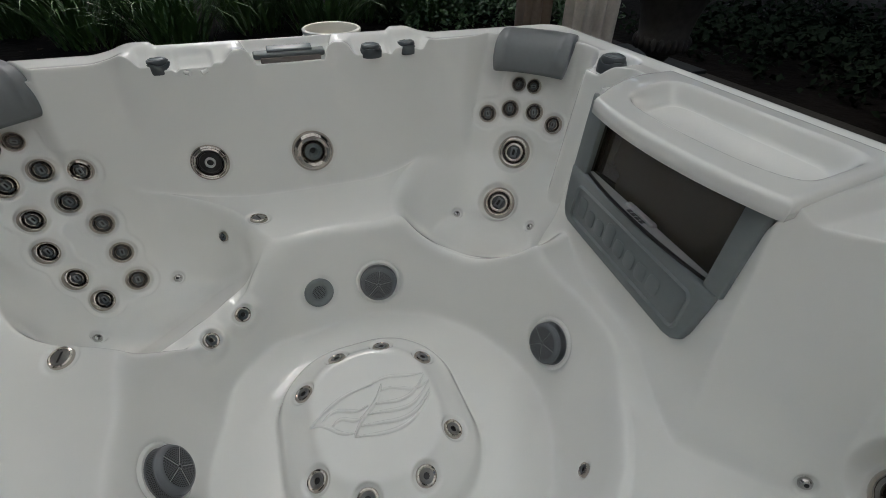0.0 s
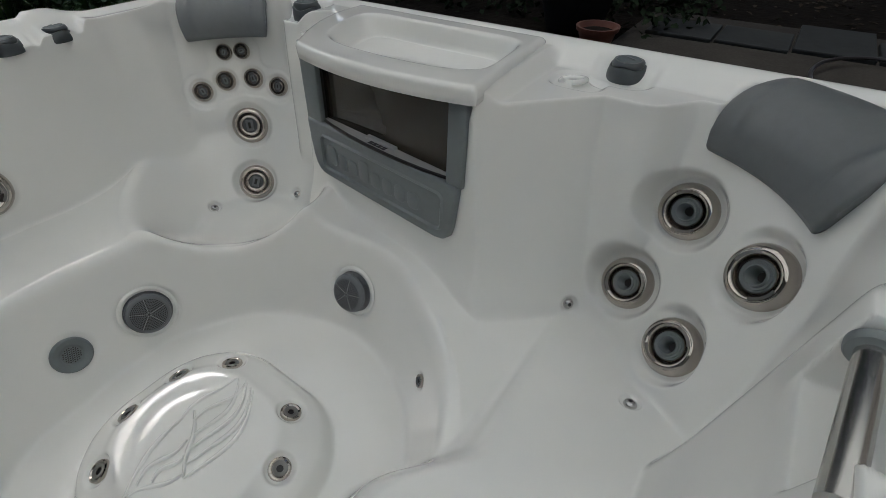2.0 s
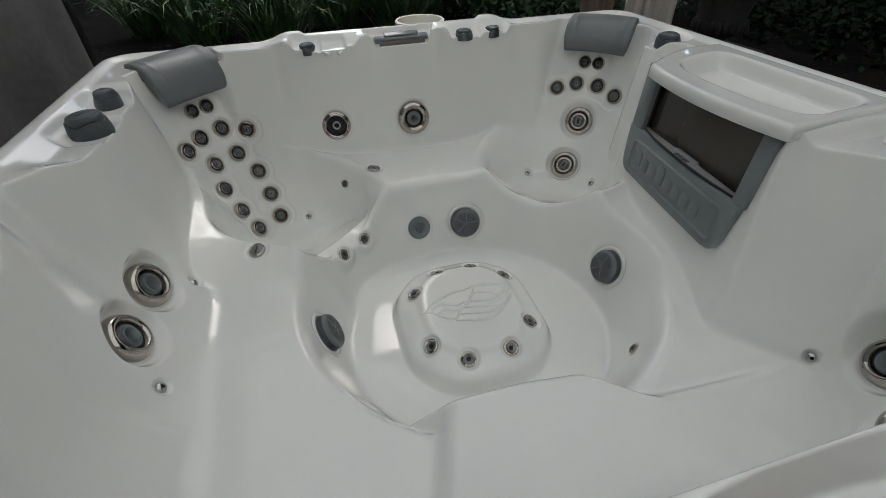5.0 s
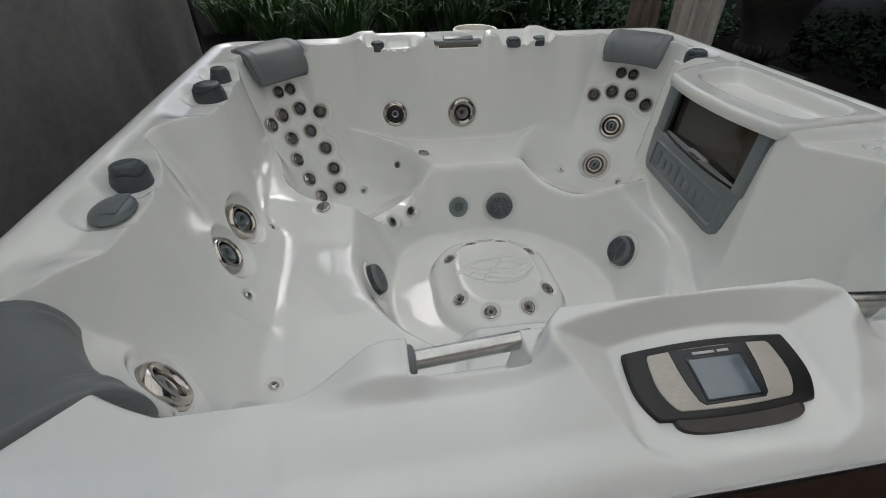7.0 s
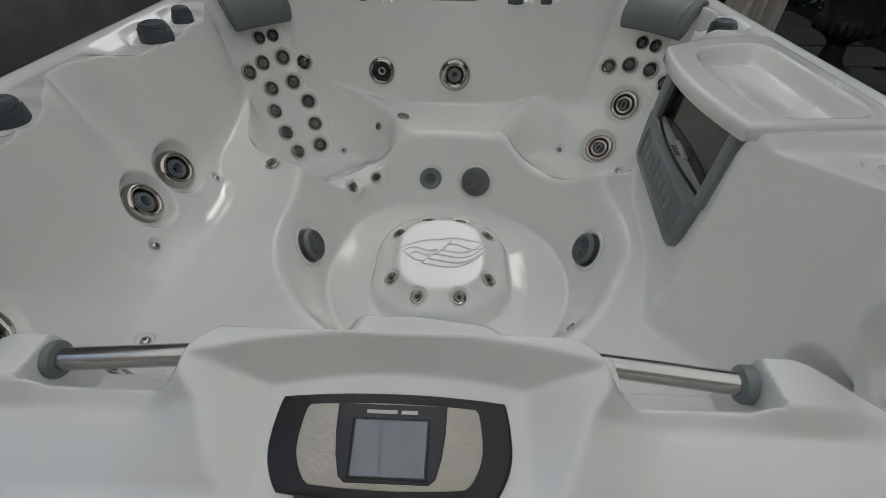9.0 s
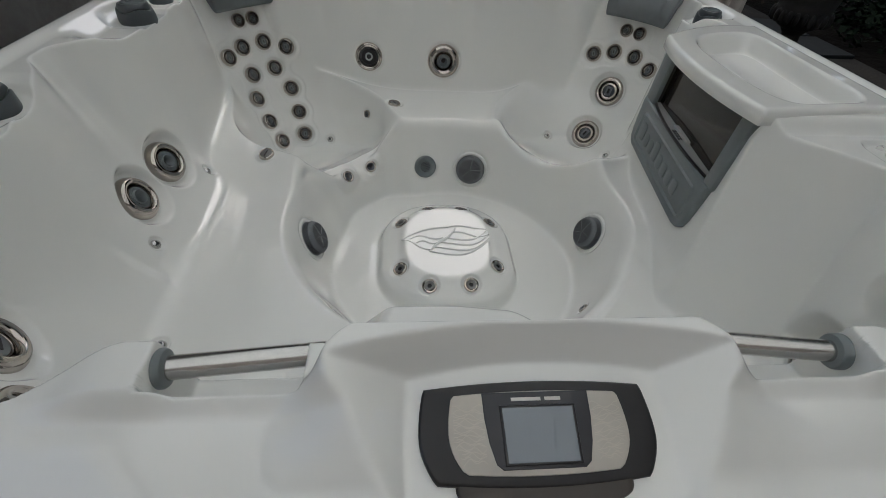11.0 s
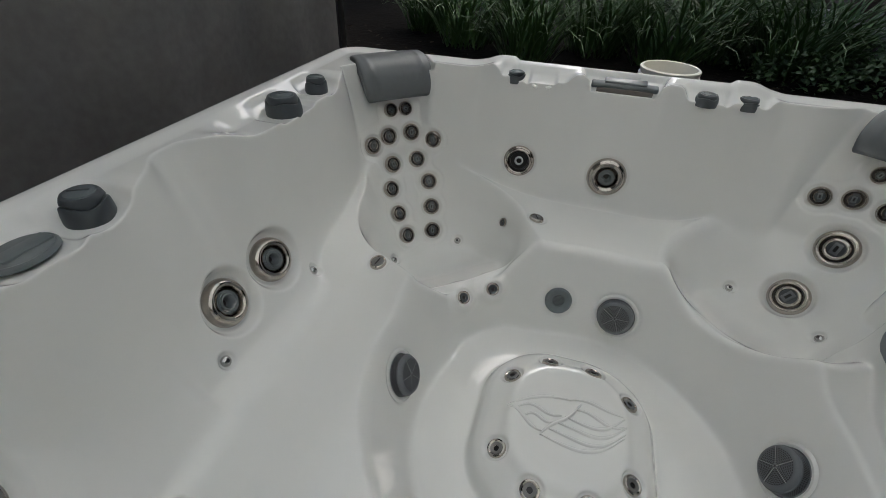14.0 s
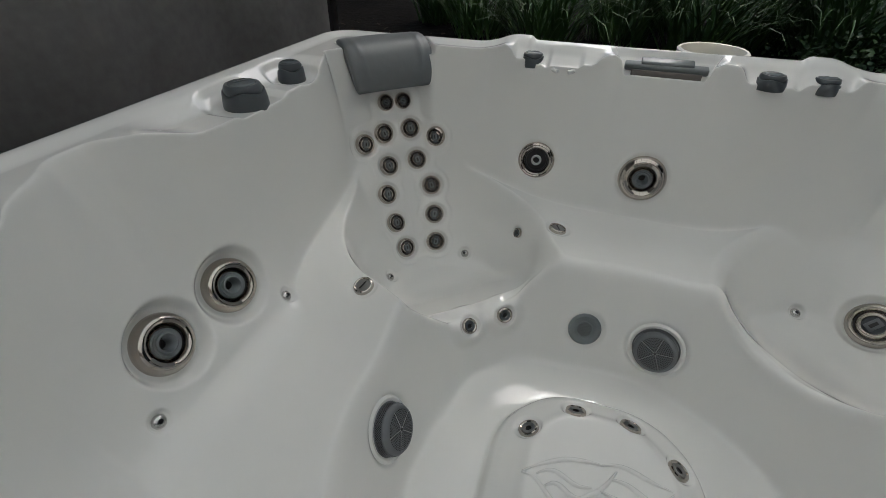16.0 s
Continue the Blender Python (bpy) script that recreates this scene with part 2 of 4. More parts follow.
def rim_height(x, y):
    edge = inset_of(x, y)
    z = 0.940 + 0.012 * (1 - step(0.03, 0.07, edge))
    # low shelves cut into the inner half of the rim, where the knobs stand
    shelf = np.maximum(span(y, .15, .655, .06), span(y, -.54, -.17, .06)) * (x < -.6)
    shelf = np.maximum(shelf, (span(x, -.425, -.165, .022) + span(x, .205, .465, .022)) * (y > .6))
    shelf = np.maximum(shelf, np.maximum(span(y, -.66, -.265, .02), span(y, .50, .64, .02)) * (x > .6))
    z = z - 0.030 * shelf * step(.050, .112, edge)
    # the seats of the headrest pillows
    for turn, reach, aside, drop, width, bend in PILLOWS:
        c, q = math.cos(math.radians(turn)), math.sin(math.radians(turn))
        u, v = x * c + y * q - reach, y * c - x * q - aside
        z = z - 0.030 * bump_box(u + bend * (2 * v / width) ** 2, v, -.4, .108, -.5 * width + .006, .5 * width - .006, .006)
    # the seat of the tray
    z = z - 0.080 * bump_box(x, y, .60, .985, -.225 + .1 * (x - .8), .30, .018)
    # the front console: a low block, an arched hood on it, and the sunk octagon of the panel
    z = z - .050 * step(.915, 1.06, -y)
    ax = np.abs(x + .007)
    block = 0.015 * (1 - step(.43, .53, ax)) + 0.012 * step(.348, .372, ax) * (1 - step(.405, .475, ax))
    z = z + block * step(-.918, -.892, y)
    crest = profile(-y, [(.78, .034), (.835, .040), (.865, .041), (.90, .036), (.945, .024), (1.01, .004), (1.05, .0)], .012)
    fade = step(.865, .955, -y)
    arch = (np.abs((x + .008) / (.232 + .055 * fade)) ** 3 + (np.maximum(y + .935, 0) / .131) ** 3) ** (1 / 3)
    z = z + crest * (1 - step(.93 - .45 * fade, 1.0, arch))
    side, top = np.abs(x + .005) - .131, y + .882 - .016 * (1 - (x / .14) ** 2)
    sunk = .9325 + .26 * (y + .931) + smax(smax(.62 * side, 1.9 * top, .005), 0 * x, .003)
    sunk = sunk + smax(.8 * (np.abs(x + .005) * .62 - y - 1.078), 0 * x, .008)
    z = np.where(y < -.80, smin(z, sunk, .005), z)
    for x0, x1 in ((-0.385, -0.243), (0.228, 0.370)):
        w = bump_box(x, y, x0, x1, -0.892, -0.6, 0.005)
        z = z * (1 - w) + np.minimum(z, .872 + .1 * (-.84 - y)) * w
    # pockets round the knobs
    for kx, ky, w, d in POCKETS:
        far = np.sqrt(np.abs((x - kx) / w) ** 3 + np.abs((y - ky) / d) ** 3)
        z = z - 0.010 * (1 - step(0.70, 1.15, far)) * step(.045, .075, edge)
    # the filter-lid recess, sloping towards the water
    side = 0.095 + 0.45 * np.clip(y - 0.92, 0, 0.12)
    lid = step(-side - .008, -side + .008, x - 0.015) * (1 - step(side - .008, side + .008, x - 0.015)) * (1 - step(1.012, 1.028, y)) * step(.946, .958, y)
    notch = step(-side - .03, -side, x - 0.015) * (1 - step(side, side + .03, x - 0.015)) * (y > .6)
    return z - .014 * notch * (1 - step(.955, 1.03, y)) - (.024 + .22 * np.clip(1.02 - y, 0, .08)) * lid


PILLOWS = [(135, 1.21, -.071, .826, .285, .010), (45, 1.21, .005, .842, .278, .026), (-45, 1.18, .058, .829, .312, .034), (-135, 1.165, -.086, .829, .285, .026)]
POCKETS = [(-0.955, 0.595, 0.07, 0.065), (-0.94, 0.385, 0.085, 0.095), (-0.96, -0.22, 0.07, 0.065), (-0.95, -0.345, 0.075, 0.075),
           (-0.36, 0.965, 0.055, 0.06), (-0.265, 0.95, 0.055, 0.06), (0.275, 0.945, 0.07, 0.075), (0.40, 0.96, 0.07, 0.075), (0.955, 0.565, 0.075, 0.075),
           (0.985, -0.432, 0.075, 0.07), (0.90, -0.36, 0.05, 0.06)]
# bowls of the two far corner seats: centre, and height against distance from it
BOWLS = [
    (-.50, .58, [(0, .268), (.14, .273), (.19, .286), (.215, .325), (.26, .408), (.323, .494), (.37, .573), (.45, .74)]),
    (.55, .58, [(0, .325), (.13, .328), (.18, .338), (.21, .372), (.27, .46), (.33, .545), (.37, .64), (.45, .86)]),
]


def span(s, a, b, soft):
    return step(a - soft, a + soft, s) * (1 - step(b - soft, b + soft, s))


def wall_height(x, y):
    left = profile(-x, [(.50, .28), (.62, .385), (.70, .422), (.745, .447), (.80, .488), (.87, .58), (.920, .72), (.985, .90), (1.04, 1.2)], 0.016)
    left_ledge = profile(-x, [(.50, .30), (.62, .425), (.72, .442), (.78, .462), (.80, .49), (.826, .58), (.836, .72), (.846, .90), (.88, 1.3)], 0.025)
    w = np.maximum(span(y, .17, .68, .15), .72 * span(y, -.56, -.16, .15))
    w = w * step(.46, .90, left)
    left = left * (1 - w) + left_ledge * w
    left = left - 0.3 * step(.18, .42, y) * step(-.885, -.76, x)
    back = profile(y, [(.72, .1), (.855, .44), (.885, .50), (.905, .59), (.925, .70), (.94, .80), (.955, .90), (1.0, 1.3)])
    back_ledge = profile(y, [(.72, .1), (.855, .44), (.885, .50), (.903, .59), (.914, .70), (.917, .80), (.919, .90), (.955, 1.3)])
    w = (.8 * span(x, -.43, -.16, .06) + .8 * span(x, .205, .465, .06)) * step(.66, .88, back)
    back = back * (1 - w) + back_ledge * w
    # the round corners behind the two far seats
    bl = profile(np.hypot(np.maximum(-.45 - x, 0), np.maximum(y - .5, 0)), [(0, .1), (.30, .26), (.36, .37), (.413, .485), (.46, .570), (.495, .660), (.528, .762), (.565, .90), (.60, 1.2)], .02)
    br = profile(np.hypot(np.maximum(x - .46, 0), np.maximum(y - .45, 0)), [(0, .1), (.30, .28), (.373, .36), (.44, .455), (.478, .540), (.512, .645), (.533, .69), (.562, .78), (.60, .92), (.63, 1.2)], .02)
    right = profile(x, [(.75, .0), (.84, .46), (.88, .66), (.93, .9), (1.0, 1.3)])
    right_ledge = profile(x, [(.73, .0), (.81, .46), (.832, .66), (.846, .9), (.90, 1.3)])
    w = span(y, -.56, -.32, .05) + 0.7 * span(y, .48, .61, .04)
    right = right * (1 - w) + right_ledge * w - .25 * step(.56, .70, y)
    back = back - .25 * step(.60, .74, x) - .25 * step(.66, .76, -x)
    front = profile(-y - .056 * step(.41, .53, np.abs(x + .007)), [(.66, .1), (.75, .40), (.79, .58), (.83, .90), (.88, 1.3)], .02)
    z = smax(smax(left, back, .05), bl, .06)
    for other in (right, br, front):
        z = smax(z, other, .04)
    # the rounded corners of the two near seats
    far = np.hypot(np.maximum(-.48 - x, 0), np.maximum(-.40 - y, 0))
    z = smax(z, profile(far, [(0, .1), (.20, .40), (.27, .444), (.35, .54), (.426, .69), (.525, .92), (.61, 1.3)], .03) - .4 * step(-.30, -.10, y) - .6 * step(.20, .48, x), .03)
    far = np.hypot(np.maximum(x - .52, 0), np.maximum(-.42 - y, 0))
    z = smax(z, profile(far, [(0, .1), (.20, .33), (.275, .385), (.345, .49), (.433, .69), (.51, .92), (.6, 1.3)], .03) - .25 * (1 - step(.42, .64, x)), .03)
    # the housing of the screen unit
    across = x - .127 * (y - .05)
    face = profile(across, [(.58, .2), (.642, .45), (.664, .50), (.676, .56), (.688, .72), (.700, .90), (.715, 1.2)], .012)
    hollow = profile(across, [(.58, .2), (.642, .45), (.664, .50), (.676, .56), (.684, .69), (.744, .70), (.756, .93), (.77, 1.2)], .008)
    w = span(y, -.202, .306, .006)
    face = face * (1 - w) + hollow * w
    side_back = 0.47 + (0.395 - y) * 9
    off = (x - .675) * .716 + (y + .25) * .698
    side_front = profile(off, [(-.25, .1), (-.11, .40), (-.065, .50), (-.03, .70), (0, .92), (.03, 1.3)], .03)
    housing = smin(smin(face, side_back, .05), side_front, .04)
    z = smax(z, housing, .035)
    return z


def shell_height(x, y):
    r = np.hypot(x - CX, y - CY)
    angle = np.degrees(np.arctan2(y - CY, x - CX)) % 360
    seats = sector(angle, SHOULDER, 11)
    for bx, by, knots in BOWLS:
        far = np.hypot(x - bx, y - by)
        turned = np.abs(np.degrees(np.arctan2(y - by, (x - bx) * np.sign(bx))) - 45)
        turned = np.minimum(turned, 360 - turned)
        flank = (bx < 0) * step(22, 48, turned) * (1 - step(114, 140, turned)) * step(.24, .28, far)
        seats = smin(seats, profile(far, knots, .02) + flank * profile(far, [(.2, 0), (.26, 0), (.305, .075), (.33, .14), (.4, .3)], .02), .012 + .045 * step(-.42, -.24, x) if bx < 0 else .05)
    brim = .56 + sector(angle, RIDGE)
    seats = smax(seats, sector(angle, LIP) - sector(angle, FALL) * np.maximum(r - brim, 0) - np.minimum(30 * sector(angle, RIDGE), .7) * np.maximum(brim - r, 0), .034 + .026 * step(-.1, .1, x) * step(.2, .35, y))
    well = profile(r - sector(angle, WIDE), [(-.3, .222), (.305, .222), (.35, .2205), (.434, .2125), (.458, .265), (.53, .425), (.556, .49), (.7, .79)], 0.022)
    z = smin(well, seats, sector(angle, ROUNDING))
    # the step under the console
    brow = 0.474 - 2.4 * (y + .383 + .07 * np.maximum(x, 0) + .10 * step(.12, .30, x))
    flank = 0.474 + 1.5 * (x + .205 - .35 * (y + .45))
    slope = 0.474 - 0.36 * ((x - .245) * .858 + (y + .42) * .515)
    rise = smin(smin(smin(0.474 + 0 * x, flank, .030), brow, .035 + .06 * step(-.08, .22, x)), slope, .03)
    z = smax(z, rise, .028 + .04 * step(0, .25, x))
    z = smax(z, wall_height(x, y), .022 + .03 * step(.20, .34, y) * (1 - step(-.72, -.60, x)))
    # the raised foot dome
    ax, ay = np.abs(x - 0.006) - 0.150, np.abs(y - 0.047) - 0.183
    cut = (ax + ay) * ROOT + 0.045
    oct_d = smax(smax(ax, ay, .06), cut, .06)
    z = smax(z, profile(oct_d, [(-.16, .3087), (-.10, .3092), (-.05, .3106), (-.006, .3127), (.003, .3110), (.020, .298), (.062, .277), (.078, .264), (.102, .21), (.14, .12)], .010), .012)
    return smin(z, rim_height(x, y), .017 + .013 * step(.70, .80, -y) * (1 - step(.41, .50, np.abs(x))))


def rounded_square(n):
    """A grid whose border follows the rounded outline of the tub."""
    t = np.linspace(-1, 1, n)
    u, v = np.meshgrid(t, t)
    rho = np.maximum(np.abs(u), np.abs(v)) + 1e-9
    ex, ey = u / rho * HALF_X, v / rho * HALF_Y
    # pull the corners of the border in onto a circle
    ox, oy = np.maximum(np.abs(ex) - (HALF_X - ROUND), 0), np.maximum(np.abs(ey) - (HALF_Y - ROUND), 0)
    d = np.hypot(ox, oy)
    f = np.where(d > ROUND, ROUND / np.maximum(d, 1e-9), 1)
    bx = np.where(d > ROUND, np.sign(ex) * (HALF_X - ROUND + ox * f), ex)
    by = np.where(d > ROUND, np.sign(ey) * (HALF_Y - ROUND + oy * f), ey)
    w = rho ** 10
    return SHIFT + u * HALF_X * (1 - w) + bx * rho * w, v * HALF_Y * (1 - w) + by * rho * w, rho


N = 861
gx, gy, rho = rounded_square(N)


def spread(px, py, pz, share):
    """Shifts the points of each row so that steep parts get more of them."""
    length = np.cumsum(np.pad(np.sqrt(np.diff(px, axis=1) ** 2 + np.diff(py, axis=1) ** 2 + np.diff(pz, axis=1) ** 2), ((0, 0), (1, 0))), axis=1)
    flat = np.linspace(0, 1, px.shape[1])
    qx, qy = px.copy(), py.copy()
    for j in range(px.shape[0]):
        along = share * length[j] / length[j, -1] + (1 - share) * flat
        qx[j], qy[j] = np.interp(flat, along, px[j]), np.interp(flat, along, py[j])
    return qx, qy


gx, gy = spread(gx, gy, shell_height(gx, gy), 0.6)
gx, gy = (g.T for g in spread(gx.T, gy.T, shell_height(gx, gy).T, 0.6))
gz = shell_height(gx, gy)
inset = np.clip(inset_of(gx, gy), 0, 1)
gz = gz - 0.03 * (1 - np.sqrt(np.clip(1 - (1 - np.clip(inset / 0.03, 0, 1)) ** 2, 0, 1)))
shell_points = np.stack([gx, gy, gz], -1)


def shell_normals(p):
    du, dv = np.gradient(p, axis=1), np.gradient(p, axis=0)
    n = np.cross(du, dv)
    return n / np.linalg.norm(n, axis=-1, keepdims=True)


normals = shell_normals(shell_points)


def snap(place):
    """The nearest point of the shell and its normal."""
    d = ((shell_points - np.array(place)) ** 2).sum(-1)
    k = np.unravel_index(d.argmin(), d.shape)
    return Vector(shell_points[k]), Vector(normals[k])


hot_tub = thing("hot_tub", "white acrylic hot tub with grey trim and chrome jets", "hot tub")

# ---- the jets: place, kind ----
JETS = [
    ((-.814, .880, .766), "pulse"), ((-.770, .924, .764), "pulse"),
    ((-.852, .786, .650), "slot"), ((-.807, .843, .675), "slot"), ((-.741, .909, .675), "slot"), ((-.653, .917, .657), "slot"),
    ((-.783, .813, .574), "slot"), ((-.709, .885, .575), "slot"), ((-.770, .756, .494), "slot"), ((-.649, .866, .493), "slot"),
    ((-.725, .717, .411), "slot"), ((-.621, .813, .409), "slot"), ((-.680, .697, .326), "slot"), ((-.598, .771, .324), "slot"),
    ((.815, .881, .780), "pulse"), ((.857, .839, .778), "pulse"), ((.715, .918, .662), "slot"), ((.784, .869, .691), "slot"),
    ((.849, .806, .692), "slot"), ((.883, .728, .670), "slot"), ((.778, .800, .544), "wide"), ((.696, .731, .369), "wide"),
    ((-.300, .906, .624), "deep"), ((.032, .898, .615), "swirl"),
    ((-.866, .114, .582), "large"), ((-.870, -.069, .584), "large"),
    ((.886, -.651, .690), "large"), ((.815, -.589, .495), "large"), ((.735, -.800, .701), "large"), ((.684, -.727, .497), "large"),
    ((-.830, -.628, .690), "grand"), ((-.694, -.616, .484), "grand"), ((-.722, -.765, .660), "grand"),
    ((-.158, .165, .291), "foot"), ((-.054, .249, .289), "foot"), ((.075, .249, .293), "foot"), ((.177, .173, .288), "foot"),
    ((.170, -.064, .286), "foot"), ((.073, -.152, .290), "foot"), ((-.063, -.154, .290), "foot"), ((-.161, -.074, .292), "foot"),
    ((-.285, .463, .343), "calf"), ((-.373, .388, .341), "calf"),
    ((-.629, .277, .523), "arm"), ((-.186, .717, .507), "arm"), ((.401, -.272, .315), "side"), ((-.310, .775, .423), "side"),
    ((-.805, .211, .486), "air"), ((-.814, -.181, .503), "air"), ((-.490, .772, .295), "air"), ((-.689, .575, .290), "air"),
    ((.529, .754, .342), "air"), ((.742, .561, .353), "air"), ((.783, -.468, .389), "air"), ((.552, -.713, .406), "air"), ((-.717, -.471, .444), "air"),
]
# radius of the metal, radius and depth of the moulded dish
SIZES = dict(pulse=(.028, .036, .004), slot=(.0345, .045, .007), wide=(.064, .084, .012), deep=(.060, .070, .006), swirl=(.072, .084, .006), large=(.0645, .094, .024),
             grand=(.062, .096, .010), foot=(.025, .037, .008), calf=(.023, .034, .008), arm=(.027, .042, .004), side=(.017, .024, .003), air=(.0138, .024, .007))


def dish(place, kind):
    """Presses a flat-bottomed dish into the shell and gives the pose of its floor."""
    global shell_points
    _, wide, deep = SIZES[kind]
    p, n = snap(place)
    if kind in ("large", "grand") and place[1] < -.4:
        lean = .7 if kind == "large" else .08
        n = (n * (1 - lean) + (Vector((.05 if place[0] > 0 else -.05, -.42, 1.15)) - p).normalized() * lean).normalized()
    elif kind == "large":
        n = (n * .65 + (Vector((0, -.2, 1.2)) - p).normalized() * .35).normalized()
    rel = shell_points - np.array(p)
    h = rel @ np.array(n)
    flat = np.sqrt(np.maximum((rel ** 2).sum(-1) - h ** 2, 0))
    w = (1 - step(.76 * wide, wide, flat)) * (np.abs(h) < 0.08)
    shell_points = shell_points + (w * (-deep - h))[..., None] * np.array(n)
    bore = SIZES[kind][0]
    if bore > .012:
        flat = np.where(np.abs(h) < 0.08, flat, 9)
        shell_points = shell_points - ((1 - step(.70 * bore, .95 * bore, flat)) * min(.03, bore * .8))[..., None] * np.array(n)
    up = Vector((0, 0, 1)) if abs(n.z) < 0.95 else Vector((0, 1, 0))
    x = up.cross(n).normalized()
    m = Matrix((x, n.cross(x), n)).transposed().to_4x4()
    m.translation = p - n * (deep - 0.001)
    return m


def arc_plate(r0, r1, a0, a1, z, thick, steps=14):
    """A flat plate along an arc."""
    bm = bmesh.new()
    rows = []
    for a in np.radians(np.linspace(a0, a1, steps)):
        c, q = math.cos(a), math.sin(a)
        rows.append([bm.verts.new((r * c, r * q, h)) for r, h in ((r0, z), (r0, z + thick), (r1, z + thick * .6), (r1, z - .002))])
    for p, q in zip(rows, rows[1:]):
        for k in range(3):
            bm.faces.new((p[k], p[k + 1], q[k + 1], q[k]))
    bm.faces.new(rows[0])
    bm.faces.new(rows[-1][::-1])
    return bm


def rosette(kind):
    """The pieces of one kind of jet: name, bmesh, material, label. The first is the jet's body."""
    r = SIZES[kind][0]
    if kind in ("large", "grand", "swirl"):
        if kind == "grand":
            out = [("bezel", lathe([(r * .56, -.006), (r * .57, .008), (r * .60, .014), (r * .66, .0185), (r * .75, .020), (r * .84, .0180), (r * .92, .012), (r * .98, .004), (r, -.005)], 56), CHROME, "polished chrome bezel")]
            out.append(("collar", lathe([(r * .465, -.012), (r * .47, .002), (r * .50, .005), (r * .53, .003), (r * .54, -.012)], 40), CHROME, "thin chrome collar"))
            out.append(("face", lathe([(0, .005), (r * .36, .006), (r * .44, .004), (r * .46, -.006)], 32), PLASTIC, "grey slotted face"))
            for x in (-.13, .13):
                out.append(("slot", box((r * .12, r * .44, .004), pose(x * r, 0, .0055), .001, 1), BLACK, "black slot"))
        else:
            out = [("bezel", lathe([(r * (.565 if kind == "large" else .48), -.006), (r * (.57 if kind == "large" else .49), .007), (r * (.59 if kind == "large" else .53), .0140), (r * .63, .0190), (r * .68, .0217), (r * .74, .0222), (r * .81, .0200), (r * .88, .0160), (r * .94, .0100), (r * .985, .003), (r, -.006)], 56),
                    CHROME, "polished chrome bezel")]
            f = 1.0 if kind == "large" else .84
            out.append(("collar", lathe([(r * f * .49, -.012), (r * f * .495, .011), (r * f * .515, .0150), (r * f * .54, .013), (r * f * .55, -.012)], 40), CHROME, "thin chrome collar"))
            out.append(("nozzle", lathe([(0, -.030), (r * f * .13, -.022), (r * f * .17, .002), (r * f * .25, .0165), (r * f * .29, .019), (r * f * .33, .0175), (r * f * .34, .014), (r * f * .41, .015), (r * f * .42, .012), (r * f * .475, .0125), (r * f * .485, -.008)], 40),
                        DIAL, "grey stepped nozzle"))
            out.append(("bore", lathe([(0, -.010), (r * .148, -.0095)], 20), BLACK, "dark bore"))
        out.append(("socket", lathe([(0, -.006), (r * .58, -.006)] if kind == "grand" else [(r * .40, -.006), (r * .58, -.006)], 32), BLACK, "black socket"))
        for a in (20, 200) if kind != "swirl" else (-30, 90, 210):
            inner, outer, lift = (.63, .80, .0185) if kind == "grand" else (.625, .775, .0207)
            out.append(("badge", arc_plate(r * inner, r * outer, a, a + 62, lift, .0018), BADGE, "flat satin badge"))
    elif kind == "arm":
        out = [("bezel", lathe([(r * .70, .004), (r * .72, .0070), (r * .80, .0085), (r * .92, .0065), (r, .000), (r, -.006)], 36), CHROME, "chrome ring")]
        out.append(("face", lathe([(0, .0068), (r * .60, .0066), (r * .71, .0050)], 28), BADGE, "flat dull metal face"))
        out.append(("slot", box((r * .16, r * .95, .003), pose(0, 0, .0066), .0006, 1), BLACK, "black slot"))
    elif kind in ("wide", "slot", "pulse"):
        out = [("bezel", lathe([(r * .66, -.002), (r * .675, .006), (r * .72, .0100), (r * .79, .0122), (r * .87, .0105), (r * .94, .0065), (r * .985, .000), (r, -.008)], 40), CHROME, "chrome ring")]
        out.append(("socket", lathe([(0, .0005), (r * .68, .0005)], 28), BLACK, "black socket"))
        out.append(("collar", lathe([(r * .40, .001), (r * .415, .0085), (r * .47, .0105), (r * .55, .0085), (r * .62, .003), (r * .625, .000)], 32), CHROME if kind != "pulse" else STEEL, "inner chrome ring"))
        out.append(("face", lathe([(0, .004), (r * .36, .0045), (r * .41, .002)], 28), DARK_PLASTIC, "dark grey face"))
        out.append(("nozzle", box((r * .38, r * .60, .005), pose(0, 0, .0085), .0015, 2), PLASTIC if kind != "wide" else COVER, "grey rectangular nozzle"))
        out.append(("slot", box((r * .15, r * .34, .003), pose(0, 0, .0101), .0006, 1), BLACK, "black slot"))
        if kind == "slot":
            for a in (62, 242):
                out.append(("tab", arc_plate(r * .44, r * .58, a, a + 56, .0098, .0012, 7), DARK_PLASTIC, "dark tab"))
    elif kind == "deep":
        out = [("bezel", lathe([(r * .66, -.004), (r * .67, .004), (r * .70, .0085), (r * .75, .0100), (r * .79, .0085), (r * .815, .0075), (r * .86, .0095), (r * .93, .0075), (r * .985, .001), (r, -.008)], 48), CHROME, "stepped chrome ring")]
        out.append(("socket", lathe([(0, -.004), (r * .70, -.004)], 32), BLACK, "black socket"))
        out.append(("collar", lathe([(r * .54, -.005), (r * .56, .000), (r * .62, .001), (r * .65, -.005)], 40), BLACK, "dark collar"))
        out.append(("nozzle", lathe([(r * .17, -.005), (r * .18, .006), (r * .23, .009), (r * .27, .006), (r * .28, -.005)], 32), LEDGE, "pale grey tube"))
    elif kind in ("foot", "calf", "side"):
        out = [("bezel", lathe([(r * .22, -.004), (r * .30, .000), (r * .62, .0035), (r * .80, .006), (r * .94, .005), (r, .000), (r, -.006)], 32), CHROME, "chrome ring")]
        out.append(("socket", lathe([(0, -.001), (r * .34, .0002)], 20), BLACK, "black hole"))
